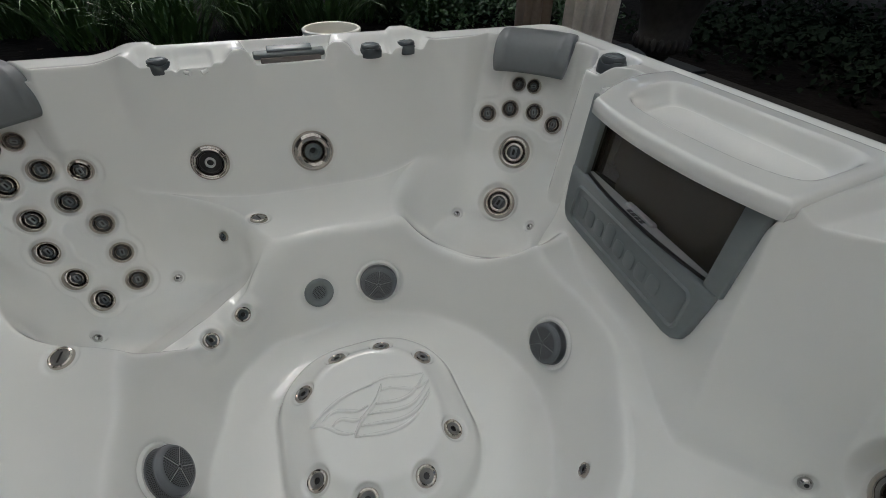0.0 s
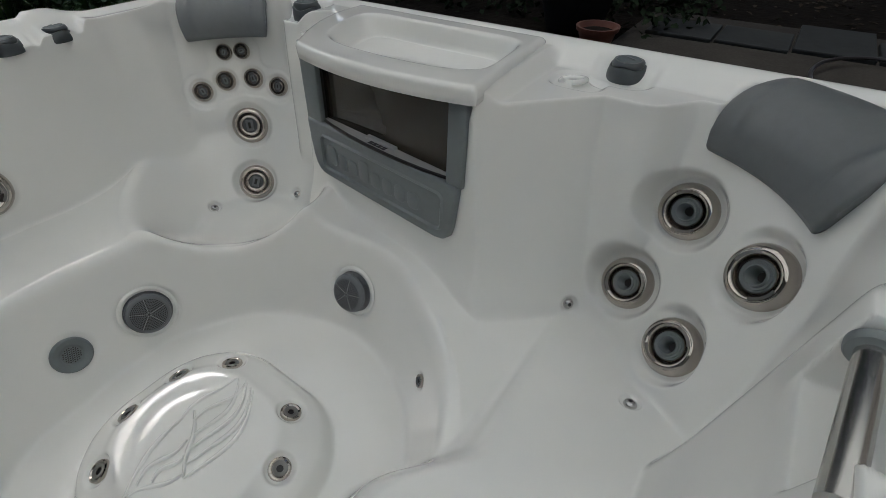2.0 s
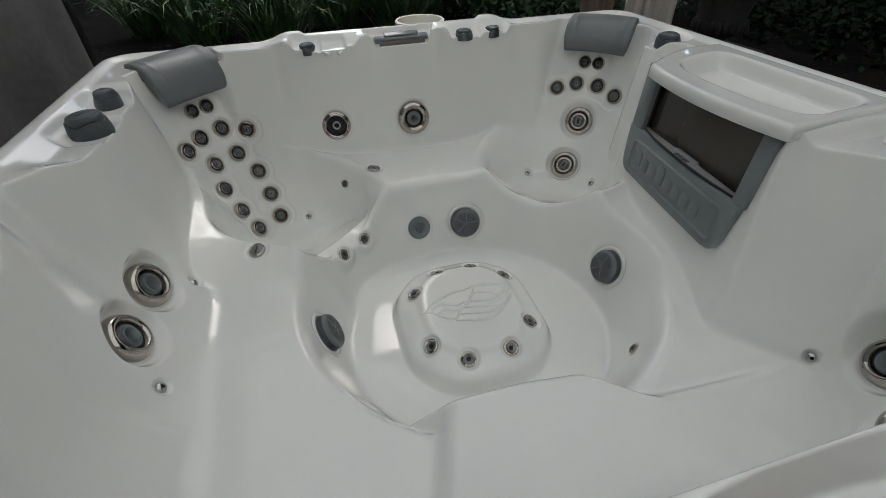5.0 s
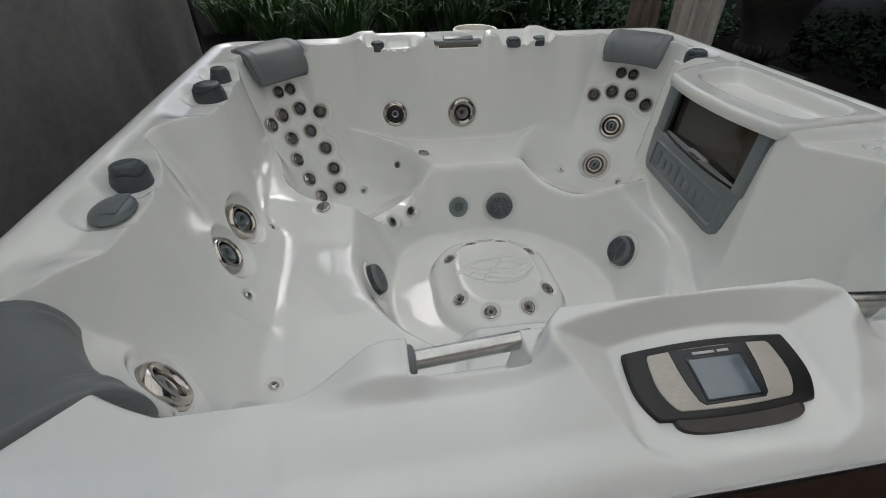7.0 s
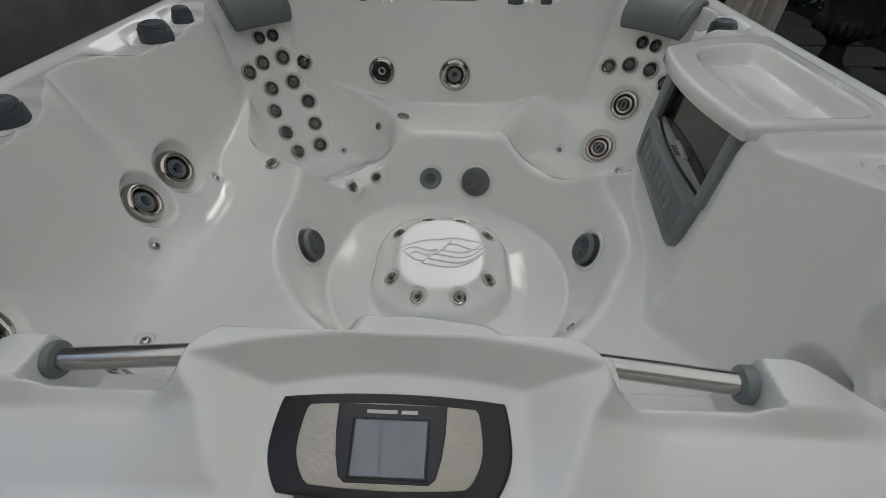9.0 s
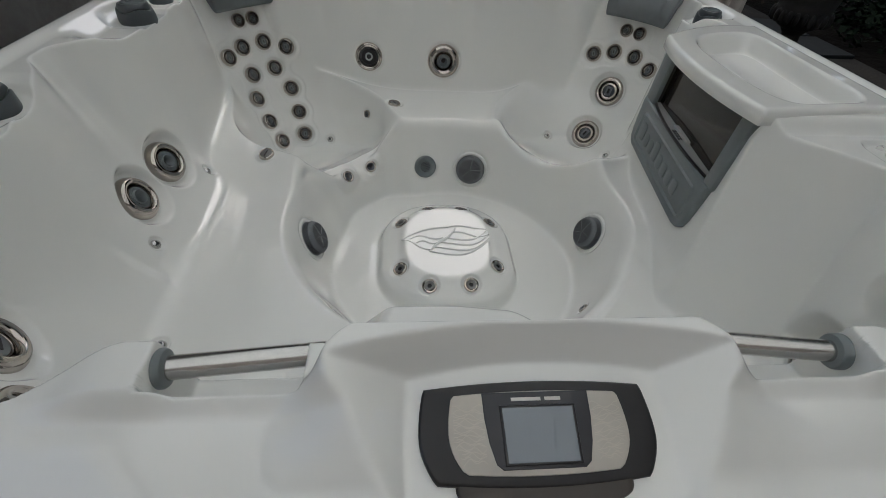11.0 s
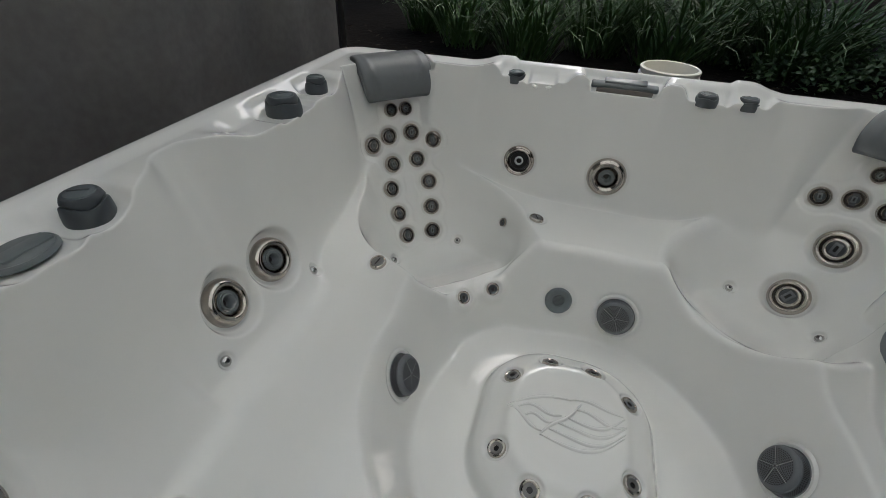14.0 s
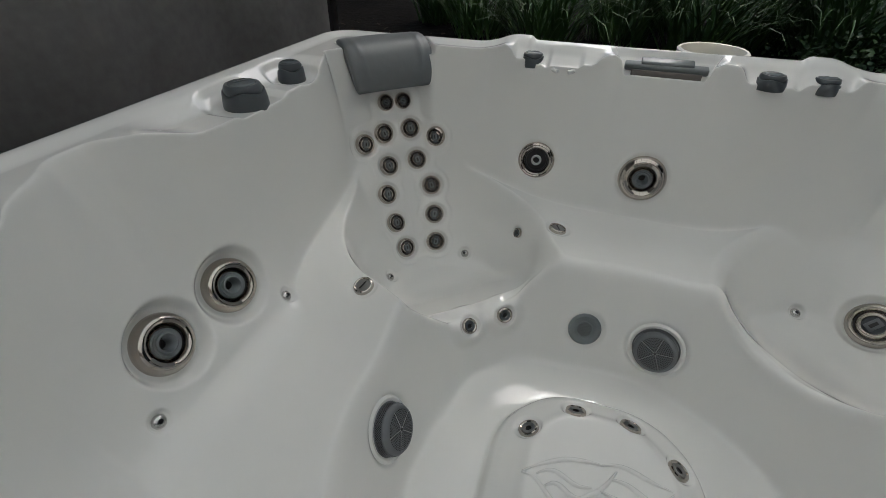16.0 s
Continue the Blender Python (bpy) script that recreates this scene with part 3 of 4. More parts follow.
        out.append(("face", lathe([(r * .30, .0025), (r * .34, .0042), (r * .60, .0058), (r * .70, .003)], 24), DARK_PLASTIC if kind != "foot" else BADGE, "dark ring"))
    else:
        out = [("cap", lathe([(0, .008), (r * .45, .0075), (r * .80, .005), (r, .000), (r, -.006)], 24), STEEL, "small chrome air button")]
        out.append(("hole", lathe([(0, .0083), (r * .28, .0082), (r * .34, .0078)], 14), BLACK, ""))
    return out


LABELS = dict(pulse="small chrome pulse jet", slot="small chrome jet with a slotted grey face", wide="wide chrome jet with a slotted face", deep="back jet with a dark recessed socket",
              swirl="large chrome swirl jet", large="large round chrome jet with a grey nozzle", grand="large chrome jet with a slotted grey face", foot="chrome foot-dome jet",
              calf="small calf jet in a moulded boss", arm="arm-rest jet", side="tiny side jet", air="small chrome air button in a dimple")
# the slightly sunk field round each group of small jets
near = np.full(shell_points.shape[:2], 9.0)
for place, kind in JETS:
    if kind in ("slot", "pulse"):
        near = smin(near, np.sqrt(((shell_points - np.array(snap(place)[0])) ** 2).sum(-1)), .035)
shell_points = shell_points - ((1 - step(.057, .064, near)) * .0026)[..., None] * normals

for place, kind in JETS:
    if kind == "calf":
        p, q = snap(place)
        rel = shell_points - np.array(p + q * .004)
        far = np.sqrt((rel ** 2).sum(-1))
        shell_points = shell_points + ((1 - step(.026, .070, far)) * .017)[..., None] * (.6 * normals + .4 * np.array(q))
        normals = shell_normals(shell_points)

first = {}
for number, (place, kind) in enumerate(JETS):
    here = dish(place, kind) @ Matrix.Rotation(radians(random.choice((0, 25, -20, 60, 100)) if kind != "slot" else random.uniform(-14, 14)), 4, "Z")
    if kind in first:
        copy_thing(first[kind], here)
        continue
    pieces = rosette(kind)
    body = part("jet", pieces[0][1], pieces[0][2], hot_tub, LABELS[kind], here)
    for name, bm, mat, label in pieces[1:]:
        part(name, bm, mat, body, label)
    first[kind] = body

# flat seats for the suction covers, the drain and the panel
COVERS = [((.134, .494, .313), 10), ((.522, .060, .328), -60), ((-.462, .038, .325), 80)]


def press(place, wide, deep):
    SIZES["seat"] = (0, wide, deep)
    return dish(place, "seat")


cover_poses = [press(p, .085, .004) @ Matrix.Rotation(radians(a), 4, "Z") for p, a in COVERS]
drain_pose = press((-.057, .502, .320), .062, .003)

# ---- the shell mesh ----
normals = shell_normals(shell_points)
idx = np.arange(N * N).reshape(N, N)
quads = np.stack([idx[:-1, :-1], idx[:-1, 1:], idx[1:, 1:], idx[1:, :-1]], -1).reshape(-1, 4)
verts = shell_points.reshape(-1, 3)
border = np.concatenate([idx[0, :-1], idx[:-1, -1], idx[-1, :0:-1], idx[:0:-1, 0]])
n, base = len(border), len(verts)
hem = []
for z, grow in ((0.897, 0.0), (0.874, -0.004), (0.868, -0.03)):
    ring = verts[border].copy()
    ring[:, 2] = z
    ring[:, :2] *= 1 + grow
    hem.append(ring)
all_verts = np.concatenate([verts] + hem)
rings = [border] + [base + k * n + np.arange(n) for k in range(3)]
hem_quads = [np.stack([np.roll(a, -1), a, b, np.roll(b, -1)], -1) for a, b in zip(rings, rings[1:])]
all_quads = np.concatenate([quads] + hem_quads)
shell_mesh = bpy.data.meshes.new("shell")
shell_mesh.vertices.add(len(all_verts))
shell_mesh.vertices.foreach_set("co", all_verts.ravel())
shell_mesh.loops.add(all_quads.size)
shell_mesh.loops.foreach_set("vertex_index", all_quads.ravel().astype(np.int32))
shell_mesh.polygons.add(len(all_quads))
shell_mesh.polygons.foreach_set("loop_start", np.arange(0, all_quads.size, 4, dtype=np.int32))
shell_mesh.update(calc_edges=True)
shell_mesh.validate()
shell_mesh.shade_smooth()
shell_mesh.materials.append(ACRYLIC)
part("shell", shell_mesh, ACRYLIC, hot_tub, "glossy white moulded acrylic shell")

# the cabinet round the shell
for w, d, px, py in ((2.04, .03, 0, -.995), (2.04, .03, 0, .995), (.03, 1.95, -1.005, 0), (.03, 1.95, 1.005, 0)):
    part("cabinet_panel", box((w, d, .868), pose(px, py, .434), .008), SKIRT, hot_tub, "dark brown cabinet panel")

# ---- suction covers and drain ----


def pierced_disc():
    """Rings of fine dark slits between five ribs, as one mesh."""
    vs, fs = [], []
    for k in range(9):
        rad = .0095 + .0042 * k
        count = 5 * max(2, int(rad * 210))
        for j in range(count):
            a0 = 2 * math.pi * (j + .16) / count
            a1 = 2 * math.pi * (j + .84) / count
            n = len(vs)
            for rr, a in ((rad - .0011, a0), (rad + .0011, a0), (rad + .0011, a1), (rad - .0011, a1)):
                vs.append((rr * math.cos(a), rr * math.sin(a), .0366 - (.0008 if rr > .0435 else 0)))
            fs.append((n, n + 1, n + 2, n + 3))
    return vs, fs


def pierced_band():
    """Staggered dark slits round the side, as one mesh."""
    vs, fs = [], []
    for k in range(6):
        for j in range(72):
            a0, n = 2 * math.pi * (j + .5 * (k % 2)) / 72, len(vs)
            for a, z in ((a0 - .024, .0065), (a0 + .024, .0065), (a0 + .024, .0085), (a0 - .024, .0085)):
                rr = .0583 - .0004 * (k / 5)
                vs.append((rr * math.cos(a), rr * math.sin(a), z + .0026 * k))
            fs.append((n, n + 1, n + 2, n + 3))
    return vs, fs


cover = None
for here in cover_poses:
    if cover:
        copy_thing(cover, here)
        continue
    cover = part("suction_cover", lathe([(0, .036), (.044, .0356), (.050, .0335), (.0535, .029), (.055, .0245), (.057, .0235), (.0575, .004), (.060, .002), (.061, -.006)], 48), COVER, hot_tub,
                 "round grey perforated suction cover", here)
    part("ring", lathe([(.060, -.004), (.061, .004), (.068, .006), (.075, .002), (.076, -.004)], 48), ACRYLIC, cover, "white mounting ring")
    for name, (vs, fs), label in (("perforation", pierced_disc(), "rings of dark slits"), ("side_perforation", pierced_band(), "dark slits round the side")):
        slits = mesh_object(name, vs, fs, BLACK, smooth=False)
        slits.parent = cover
        tagged(slits, label, kind="stuff")
    spokes = bmesh.new()
    for k in range(5):
        box((.045, .0010, .0010), pose(0, 0, 0, 0, 0, 72 * k) @ pose(.0235, 0, .0364), 0, 1, spokes)
    part("spokes", spokes, LEDGE, cover, "raised ribs")
    part("screw", lathe([(0, .0375), (.003, .0373), (.0034, .036)], 12), BLACK, cover)
drain = part("drain", lathe([(.022, -.003), (.024, .004), (.029, .008), (.041, .0085), (.046, .004), (.047, -.004)], 40), PLASTIC, hot_tub, "round grey drain with a grille", drain_pose)
part("grille", lathe([(0, .0015), (.0235, .0015)], 24), PLASTIC, drain, "dark grille")
holes = bmesh.new()
for i in range(-4, 5):
    for j in range(-4, 5):
        hx, hy = (i + .5 * (j % 2)) * .0052, j * .0046
        if math.hypot(hx, hy) < .0205:
            bmesh.ops.create_circle(holes, cap_ends=True, segments=6, radius=.0019, matrix=pose(hx, hy, .0019))
part("hole_pattern", holes, BLACK, drain, "black holes")

# ---- relief on the foot dome ----


def ridge(points, width, height, bm):
    """A soft raised line along points on the dome's flat top."""
    pts = [Vector((x, y, .311)) for x, y in points]
    rows = []
    for k, p in enumerate(pts):
        t = (pts[min(k + 1, len(pts) - 1)] - pts[max(k - 1, 0)]).normalized()
        s = Vector((-t.y, t.x, 0))
        w = width * (0.35 + 0.65 * math.sin(math.pi * (k + .5) / len(pts)))
        rows.append([bm.verts.new(p + s * (w * c) + Vector((0, 0, height * (1 - c * c) - .0004))) for c in (-1, -.6, -.2, .2, .6, 1)])
    for a, b in zip(rows, rows[1:]):
        for c in range(5):
            bm.faces.new((a[c], a[c + 1], b[c + 1], b[c]))


def wave(x0, y0, x1, y1, sag, bend):
    return [(x0 + (x1 - x0) * s, y0 + (y1 - y0) * s + sag * math.sin(math.pi * s) + bend * math.sin(2 * math.pi * s)) for s in np.linspace(0, 1, 22)]


LEAF = ((-.120, .052, .010, .108, .018, .0), (.006, .108, .116, .098, .010, .004), (-.120, .052, -.042, .012, .002, .006), (-.046, .004, .030, .104, -.004, .006),
        (-.096, .056, -.008, .062, .008, .008), (-.080, .040, -.022, .040, .006, .006), (.018, .086, .122, .076, -.006, .008), (.000, .062, .118, .094, -.026, .004),
        (-.014, .042, .120, .072, -.026, .006), (-.030, .022, .118, .056, -.030, .006), (-.046, .004, .116, .046, -.034, .004))
for x0, y0, x1, y1, sag, bend in LEAF:
    line = bmesh.new()
    ridge(wave(1.30 * x0, 1.22 * y0 - .018, 1.30 * x1, 1.22 * y1 - .018, 1.2 * sag, 1.2 * bend), .0060, .0038, line)
    part("relief_line", line, ACRYLIC, hot_tub, "raised leaf-shaped line on the foot dome")

# ---- knobs on the rim ----


def knob(r, place, turn, tall=1.0):
    """A wavy base skirt, a waist, and a grip with a glossy sloping dial on top."""
    def turned(rows):
        bm, loops = bmesh.new(), []
        for rad, z, lobes in rows:
            loops.append([bm.verts.new((r * rad * (1 + .035 * lobes * math.cos(3 * a)) * math.cos(a), r * rad * (1 + .035 * lobes * math.cos(3 * a)) * math.sin(a), z + .0045 * lobes * math.cos(3 * a)))
                          for a in np.arange(48) * 2 * math.pi / 48])
        for a, b in zip(loops, loops[1:]):
            for k in range(48):
                bm.faces.new((a[k], a[(k + 1) % 48], b[(k + 1) % 48], b[k]))
        bm.faces.new(loops[-1])
        return bm
    body = part("knob", turned([(1.06, -.010, 0), (1.08, -.002, 0), (1.06, .012, .3), (1.0, .0255, 1), (.96, .0275, 1), (.86, .0275, .9)]), DARK_PLASTIC, hot_tub, "charcoal plastic control knob",
                pose(*place, 0, 0, turn) @ Matrix.Diagonal((1, 1, tall, 1)))
    part("grip", turned([(.80, .020, .6), (.86, .0275, 1), (.90, .0310, 1), (.89, .0345, .8), (.82, .0415, .3), (.76, .0435, 0)]), DARK_PLASTIC, body, "charcoal grip above the waist")
    part("dial", lathe([(0, .0475), (r * .50, .0472), (r * .64, .0455), (r * .70, .0415)], 36), DIAL, body, "glossy grey dial top")
    part("pointer", box((r * .9, r * .13, .003), pose(0, 0, .0478), .001, 1), DARK_PLASTIC, body)


KNOBS = ((.034, -.955, .595, .905, 20, 1), (.048, -.94, .385, .905, 70, 1.1), (.040, -.962, -.22, .905, 30, 1.1), (.033, -.36, .968, .911, 0, .70), (.035, .275, .956, .911, 15, .70),
         (.038, .40, .970, .911, 40, .70), (.043, .955, .562, .905, 10, 1), (.038, .990, -.430, .908, 60, .78))
for r, kx, ky, kz, turn, tall in KNOBS:
    knob(r, (kx, ky, kz), turn, tall)
cap = part("oval_cap", lathe([(0, .017), (.045, .016), (.056, .012), (.062, .006), (.066, .007), (.070, .002), (.071, -.006)], 40), PLASTIC, hot_tub, "oval grey filter cap",
           pose(-.950, -.350, .912) @ Matrix.Diagonal((.60, .80, .8, 1)))
part("rib", box((.05, .10, .006), pose(.018, 0, .0165), .002, 2), PLASTIC, cap)

# ---- filter lid handle in the far rim ----
handle = part("filter_handle", box((.222, .026, .020), pose(.016, .984, .926, 18, 0, 0), .006), PLASTIC, hot_tub, "grey filter lid handle")
part("grip", box((.140, .030, .010), pose(.018, .989, .940, 18, 0, 0), .004), DIAL, handle, "pale glossy raised grip")
part("weir", box((.186, .006, .018), pose(.018, .966, .911), .002), WEIR, handle, "brownish weir flap")
swirl = bmesh.new()
rings = []
for k in range(29):
    a = radians(-60 + 300 * k / 28)
    c, q = Vector((.030 * math.cos(a), .020 * math.sin(a), 0)), Vector((math.cos(a), math.sin(a), 0))
    rings.append([swirl.verts.new(c + q * (.007 * math.cos(b)) + Vector((0, 0, .006 * math.sin(b)))) for b in np.arange(10) * math.pi / 5])
for a, b in zip(rings, rings[1:]):
    for k in range(10):
        swirl.faces.new((a[k], a[(k + 1) % 10], b[(k + 1) % 10], b[k]))
swirl.faces.new(rings[0][::-1])
swirl.faces.new(rings[-1])
curl = part("moulded_swirl", swirl, ACRYLIC, hot_tub, "white moulded swirl in the rim pocket", pose(-.262, .944, .908, 14, 0, 0))
copy_thing(curl, pose(.905, -.345, .906, 0, -12, 250))

# ---- plates ----


def plate(outline, thick, bevel, at=Matrix.Identity(4), bm=None):
    """A flat plate with softened edges from an outline in x and y."""
    bm = bm or bmesh.new()
    cx, cy = np.mean([p[0] for p in outline]), np.mean([p[1] for p in outline])
    size = max(abs(p[0] - cx) for p in outline), max(abs(p[1] - cy) for p in outline)
    rings = []
    for z, inn in ((0, 0), (thick - bevel, 0), (thick - .3 * bevel, .4 * bevel), (thick, bevel)):
        fx, fy = 1 - inn / size[0], 1 - inn / size[1]
        rings.append([bm.verts.new(at @ Vector((cx + (x - cx) * fx, cy + (y - cy) * fy, z))) for x, y in outline])
    count = len(outline)
    for a, b in zip(rings, rings[1:]):
        for k in range(count):
            bm.faces.new((a[k], a[(k + 1) % count], b[(k + 1) % count], b[k]))
    bm.faces.new(rings[-1])
    bm.faces.new(rings[0][::-1])
    return bm


def barrel(w_top, w_mid, w_low, h, bow, round_by=.012):
    """An outline with bulging sides and bowed top and bottom."""
    pts = []
    for s in np.linspace(-1, 1, 15):
        pts.append((s * (w_low - round_by * .4), -h - bow * (1 - s * s)))
    for s in np.linspace(-.9, .9, 13):
        w = w_mid + (w_top - w_mid) * max(s, 0) ** 2 + (w_low - w_mid) * max(-s, 0) ** 2
        pts.append((w, h * s))
    for s in np.linspace(1, -1, 15):
        pts.append((s * (w_top - round_by * .4), h + bow * (1 - s * s)))
    for s in np.linspace(.9, -.9, 13):
        w = w_mid + (w_top - w_mid) * max(s, 0) ** 2 + (w_low - w_mid) * max(-s, 0) ** 2
        pts.append((-w, h * s))
    return pts


def rounded(w, h, r, steps=5):
    pts = []
    for cx, cy, a0 in ((w - r, h - r, 0), (-w + r, h - r, 90), (-w + r, -h + r, 180), (w - r, -h + r, 270)):
        pts += [(cx + r * math.cos(a), cy + r * math.sin(a)) for a in np.radians(np.linspace(a0, a0 + 90, steps))]
    return pts


# ---- the control panel ----
PANEL = pose(-.008, -.9345, .9305, 15.5, 0, 0)
panel = part("control_panel", plate(barrel(.112, .117, .101, .043, .006, .002), .009, .003), BLACK, hot_tub, "black control panel with a colour screen", PANEL)
part("surround", plate(barrel(.084, .0885, .074, .0355, .003, .006), .0105, .001), BEIGE, panel, "beige inlay with a pale wave print")
part("centre", plate([(-.054, .0372), (.054, .0372), (.053, .012), (.050, -.010), (.045, -.028), (.039, -.033), (-.039, -.033), (-.045, -.028), (-.050, -.010), (-.053, .012)], .0118, .001), CHARCOAL, panel, "charcoal centre plate")
part("screen_rim", plate([(-.0382, .0245), (.0382, .0245), (.0370, -.0300), (-.0370, -.0300)], .0128, .001), BLACK, panel, "black screen rim")
part("screen", plate([(-.0352, .0220), (.0352, .0220), (.0342, -.0277), (-.0342, -.0277)], .0134, .0004), LCD, panel, "glossy pale colour screen")
for x0, x1 in ((-.025, .005), (.009, .025)):
    part("brand_bar", plate([(x0, .0283), (x1, .0283), (x1, .0318), (x0, .0318)], .0122, .0002), PALE, panel, "pale bar")
for side in (-1, 1):
    for k in range(20):
        line, cross = bmesh.new(), k % 2
        y0 = -.027 + .007 * cross + (k // 2) * .0050
        rows = [[line.verts.new((side * (.0535 + (.021 + .009 * min(k / 8, 1)) * q), y0 + .0021 * math.sin(9.4 * q + k) + dy + (.006 - .012 * cross) * q, .01075)) for dy in (-.0004, .0004)] for q in np.linspace(0, 1, 9)]
        for a, b in zip(rows, rows[1:]):
            line.faces.new((a[0], b[0], b[1], a[1]))
        part("wave_line", line, PRINT, panel)
lip = [(.084 * math.copysign(abs(math.cos(a)) ** .55, math.cos(a)), -.020 * abs(math.sin(a)) ** .7) for a in np.radians(np.linspace(0, -180, 27))]
part("visor", plate(lip + [(-.080, .03), (.080, .03)], .009, .004), VISOR, panel, "smoked brown rounded lip below the panel", pose(0, -.044, -.001))

# ---- grab bars ----
for x0, y0, x1, y1, height, outer in ((-.384, -.857, -.234, -.844, .941, 0), (.205, -.835, .361, -.854, .937, 1)):
    span_long = math.hypot(x1 - x0, y1 - y0)
    bar = part("grab_bar", lathe([(0, -.012), (.0128, -.012), (.0128, span_long + .012), (0, span_long + .012)], 32), STEEL, hot_tub, "polished steel grab bar",
               pose(x0, y0, height, 0, 90, math.degrees(math.atan2(y1 - y0, x1 - x0))))
    part("flange", lathe([(.0128, .005), (.015, .0048), (.0195, .003), (.0212, .000), (.0212, -.008)], 36), PLASTIC, bar, "grey end flange",
         Matrix.Identity(4) if not outer else pose(0, 0, span_long, 180, 0, 0))

# ---- the screen unit under the tray ----
along = Vector((.075, .592, 0)).normalized()
upward = Vector((.030, 0, .37)).normalized()
out_of = along.cross(upward).normalized()
if out_of.x > 0:
    out_of = -out_of
# local x runs towards the near end, y up, z out of the wall
unit_pose = Matrix((-along, upward, out_of)).transposed().to_4x4()
unit_pose.translation = Vector((.690, .050, .735))
low_edge = [(-.299, -.014), (-.294, -.08), (-.288, -.125), (-.281, -.150), (-.267, -.167), (-.248, -.175), (-.15, -.177), (.15, -.179), (.215, -.179), (.238, -.174), (.256, -.158), (.264, -.13), (.272, -.06), (.277, -.014)]
unit = part("screen_surround", plate(low_edge, .020, .008), PLASTIC, hot_tub, "grey plastic surround of the screen", unit_pose)
for x0, x1 in ((-.297, -.232), (.238, .284)):
    part("side_post", plate([(x0, -.016), (x1, -.016), (x1 + .002, .19), (x0 - .002, .19)], .016, .004), PLASTIC, unit, "grey side post")
part("recess_lining", plate([(-.247, -.018), (.245, -.018), (.246, .172), (-.248, .172)], .004, .001, pose(0, 0, -.028)), BLACK, unit, "black lining of the recess")
for x in (-.2445, .2425):
    part("reveal", box((.004, .21, .05), pose(x, .09, -.012), .001, 1), BLACK, unit, "black edge of the recess")
part("screen", box((.480, .18, .005), pose(-.001, .080, -.016), .002, 1), GLASS, unit, "smoked dark screen")
flat_up = Matrix(((1, 0, 0, 0), (0, 0, 1, 0), (0, -1, 0, 0), (0, 0, 0, 1))).inverted()
for name, lift, rise, reach, mat, label in (("gasket", -.0152, .0056, .0075, BLACK, "black gasket line"), ("speaker_ledge", -.0152, .0062, 0, LEDGE, "pale curved speaker ledge")):
    front_edge = [(.241 * q, -(-.004 + .021 * (1 - abs(q) ** 2.2) + reach)) for q in np.linspace(-1, 1, 21)]
    part(name, plate(([(.241, .033), (-.241, .033)] + front_edge)[::-1], rise, .001, pose(0, lift, 0) @ flat_up.inverted()), mat, unit, label)
part("speaker_cowl", box((.11, .010, .018), pose(-.005, -.006, -.008), .004, 2), LEDGE, unit, "raised speaker cowl")
for i in range(4):
    for k in range(3):
        part("grille_hole", box((.0125, .0012, .0075), pose(-.028 + .0165 * i, -.0088, -.008 + .0092 * k), 0), BLACK, unit)
frame_out, frame_in = rounded(.240, .056, .022, 6), rounded(.228, .045, .014, 6)
bm = bmesh.new()
loops = [[bm.verts.new((x, y - .098, z)) for x, y in line] for line, z in ((frame_out, .018), ([(.5 * (a + c), .5 * (b + d)) for (a, b), (c, d) in zip(frame_out, frame_in)], .0255), (frame_in, .0195))]
for a, b in zip(loops, loops[1:]):
    for k in range(len(a)):
        bm.faces.new((a[k], a[(k + 1) % len(a)], b[(k + 1) % len(a)], b[k]))
name_frame = part("name_frame", bm, PLASTIC, unit, "raised rounded frame")
for x, w, h in ((-.190, .040, .060), (-.143, .038, .046), (-.097, .038, .046), (-.050, .040, .064), (-.003, .038, .046), (.044, .038, .046), (.090, .038, .046), (.138, .040, .046)):
    part("emblem_bar", plate([(x + px, -.105 + (h - .046) / 2 + py) for px, py in rounded(w / 2, h / 2, .012, 4)], .0225, .0022), PLASTIC, name_frame)

# ---- the moulded tray on top of the screen unit ----


def tray_height(u, v):
    """Heights over a unit square: a broad rim round a shallow basin."""
    far = (np.abs((u - .545 + .02 * np.sin(np.pi * v)) / .335) ** 6 + np.abs((v - .545) / .405) ** 6) ** (1 / 6)
    basin = step(.86, 1.02, far)
    lip = 1 - np.clip(np.minimum(np.minimum(u, 1 - u) / .030, np.minimum(v, 1 - v) / .020), 0, 1)
    return .955 - (.020 + .032 * step(.16, .50, u)) * (1 - basin) - .009 * lip ** 2.2


tn = 91
tu, tv = np.meshgrid(np.linspace(0, 1, tn), np.linspace(0, 1, tn))
bow = 4 * tv * (1 - tv)
tx = (.648 - .004 * tv - .034 * bow) * (1 - tu) + (1.000 + .0 * tv) * tu
ty_far, ty_near = .250 + .122 * np.sin(np.pi / 2 * np.clip(tu * 1.25, 0, 1)), -.258 + .030 * tu
ty = ty_far * (1 - tv) + ty_near * tv
tz = tray_height(tu, tv)
tray_verts = np.stack([tx, ty, tz], -1).reshape(-1, 3)
tk = np.arange(tn * tn).reshape(tn, tn)
tray_quads = np.stack([tk[:-1, :-1], tk[1:, :-1], tk[1:, 1:], tk[:-1, 1:]], -1).reshape(-1, 4)
edge = np.concatenate([tk[0, :-1], tk[:-1, -1], tk[-1, :0:-1], tk[:0:-1, 0]])
low = tray_verts[edge].copy()
low[:, 2] -= .028
low2 = low.copy()
low2[:, :2] = low2[:, :2] * .94 + np.array([.82, .03]) * .06
ids = [edge, len(tray_verts) + np.arange(len(edge)), len(tray_verts) + len(edge) + np.arange(len(edge))]
tray_faces = [tuple(int(i) for i in q) for q in tray_quads]
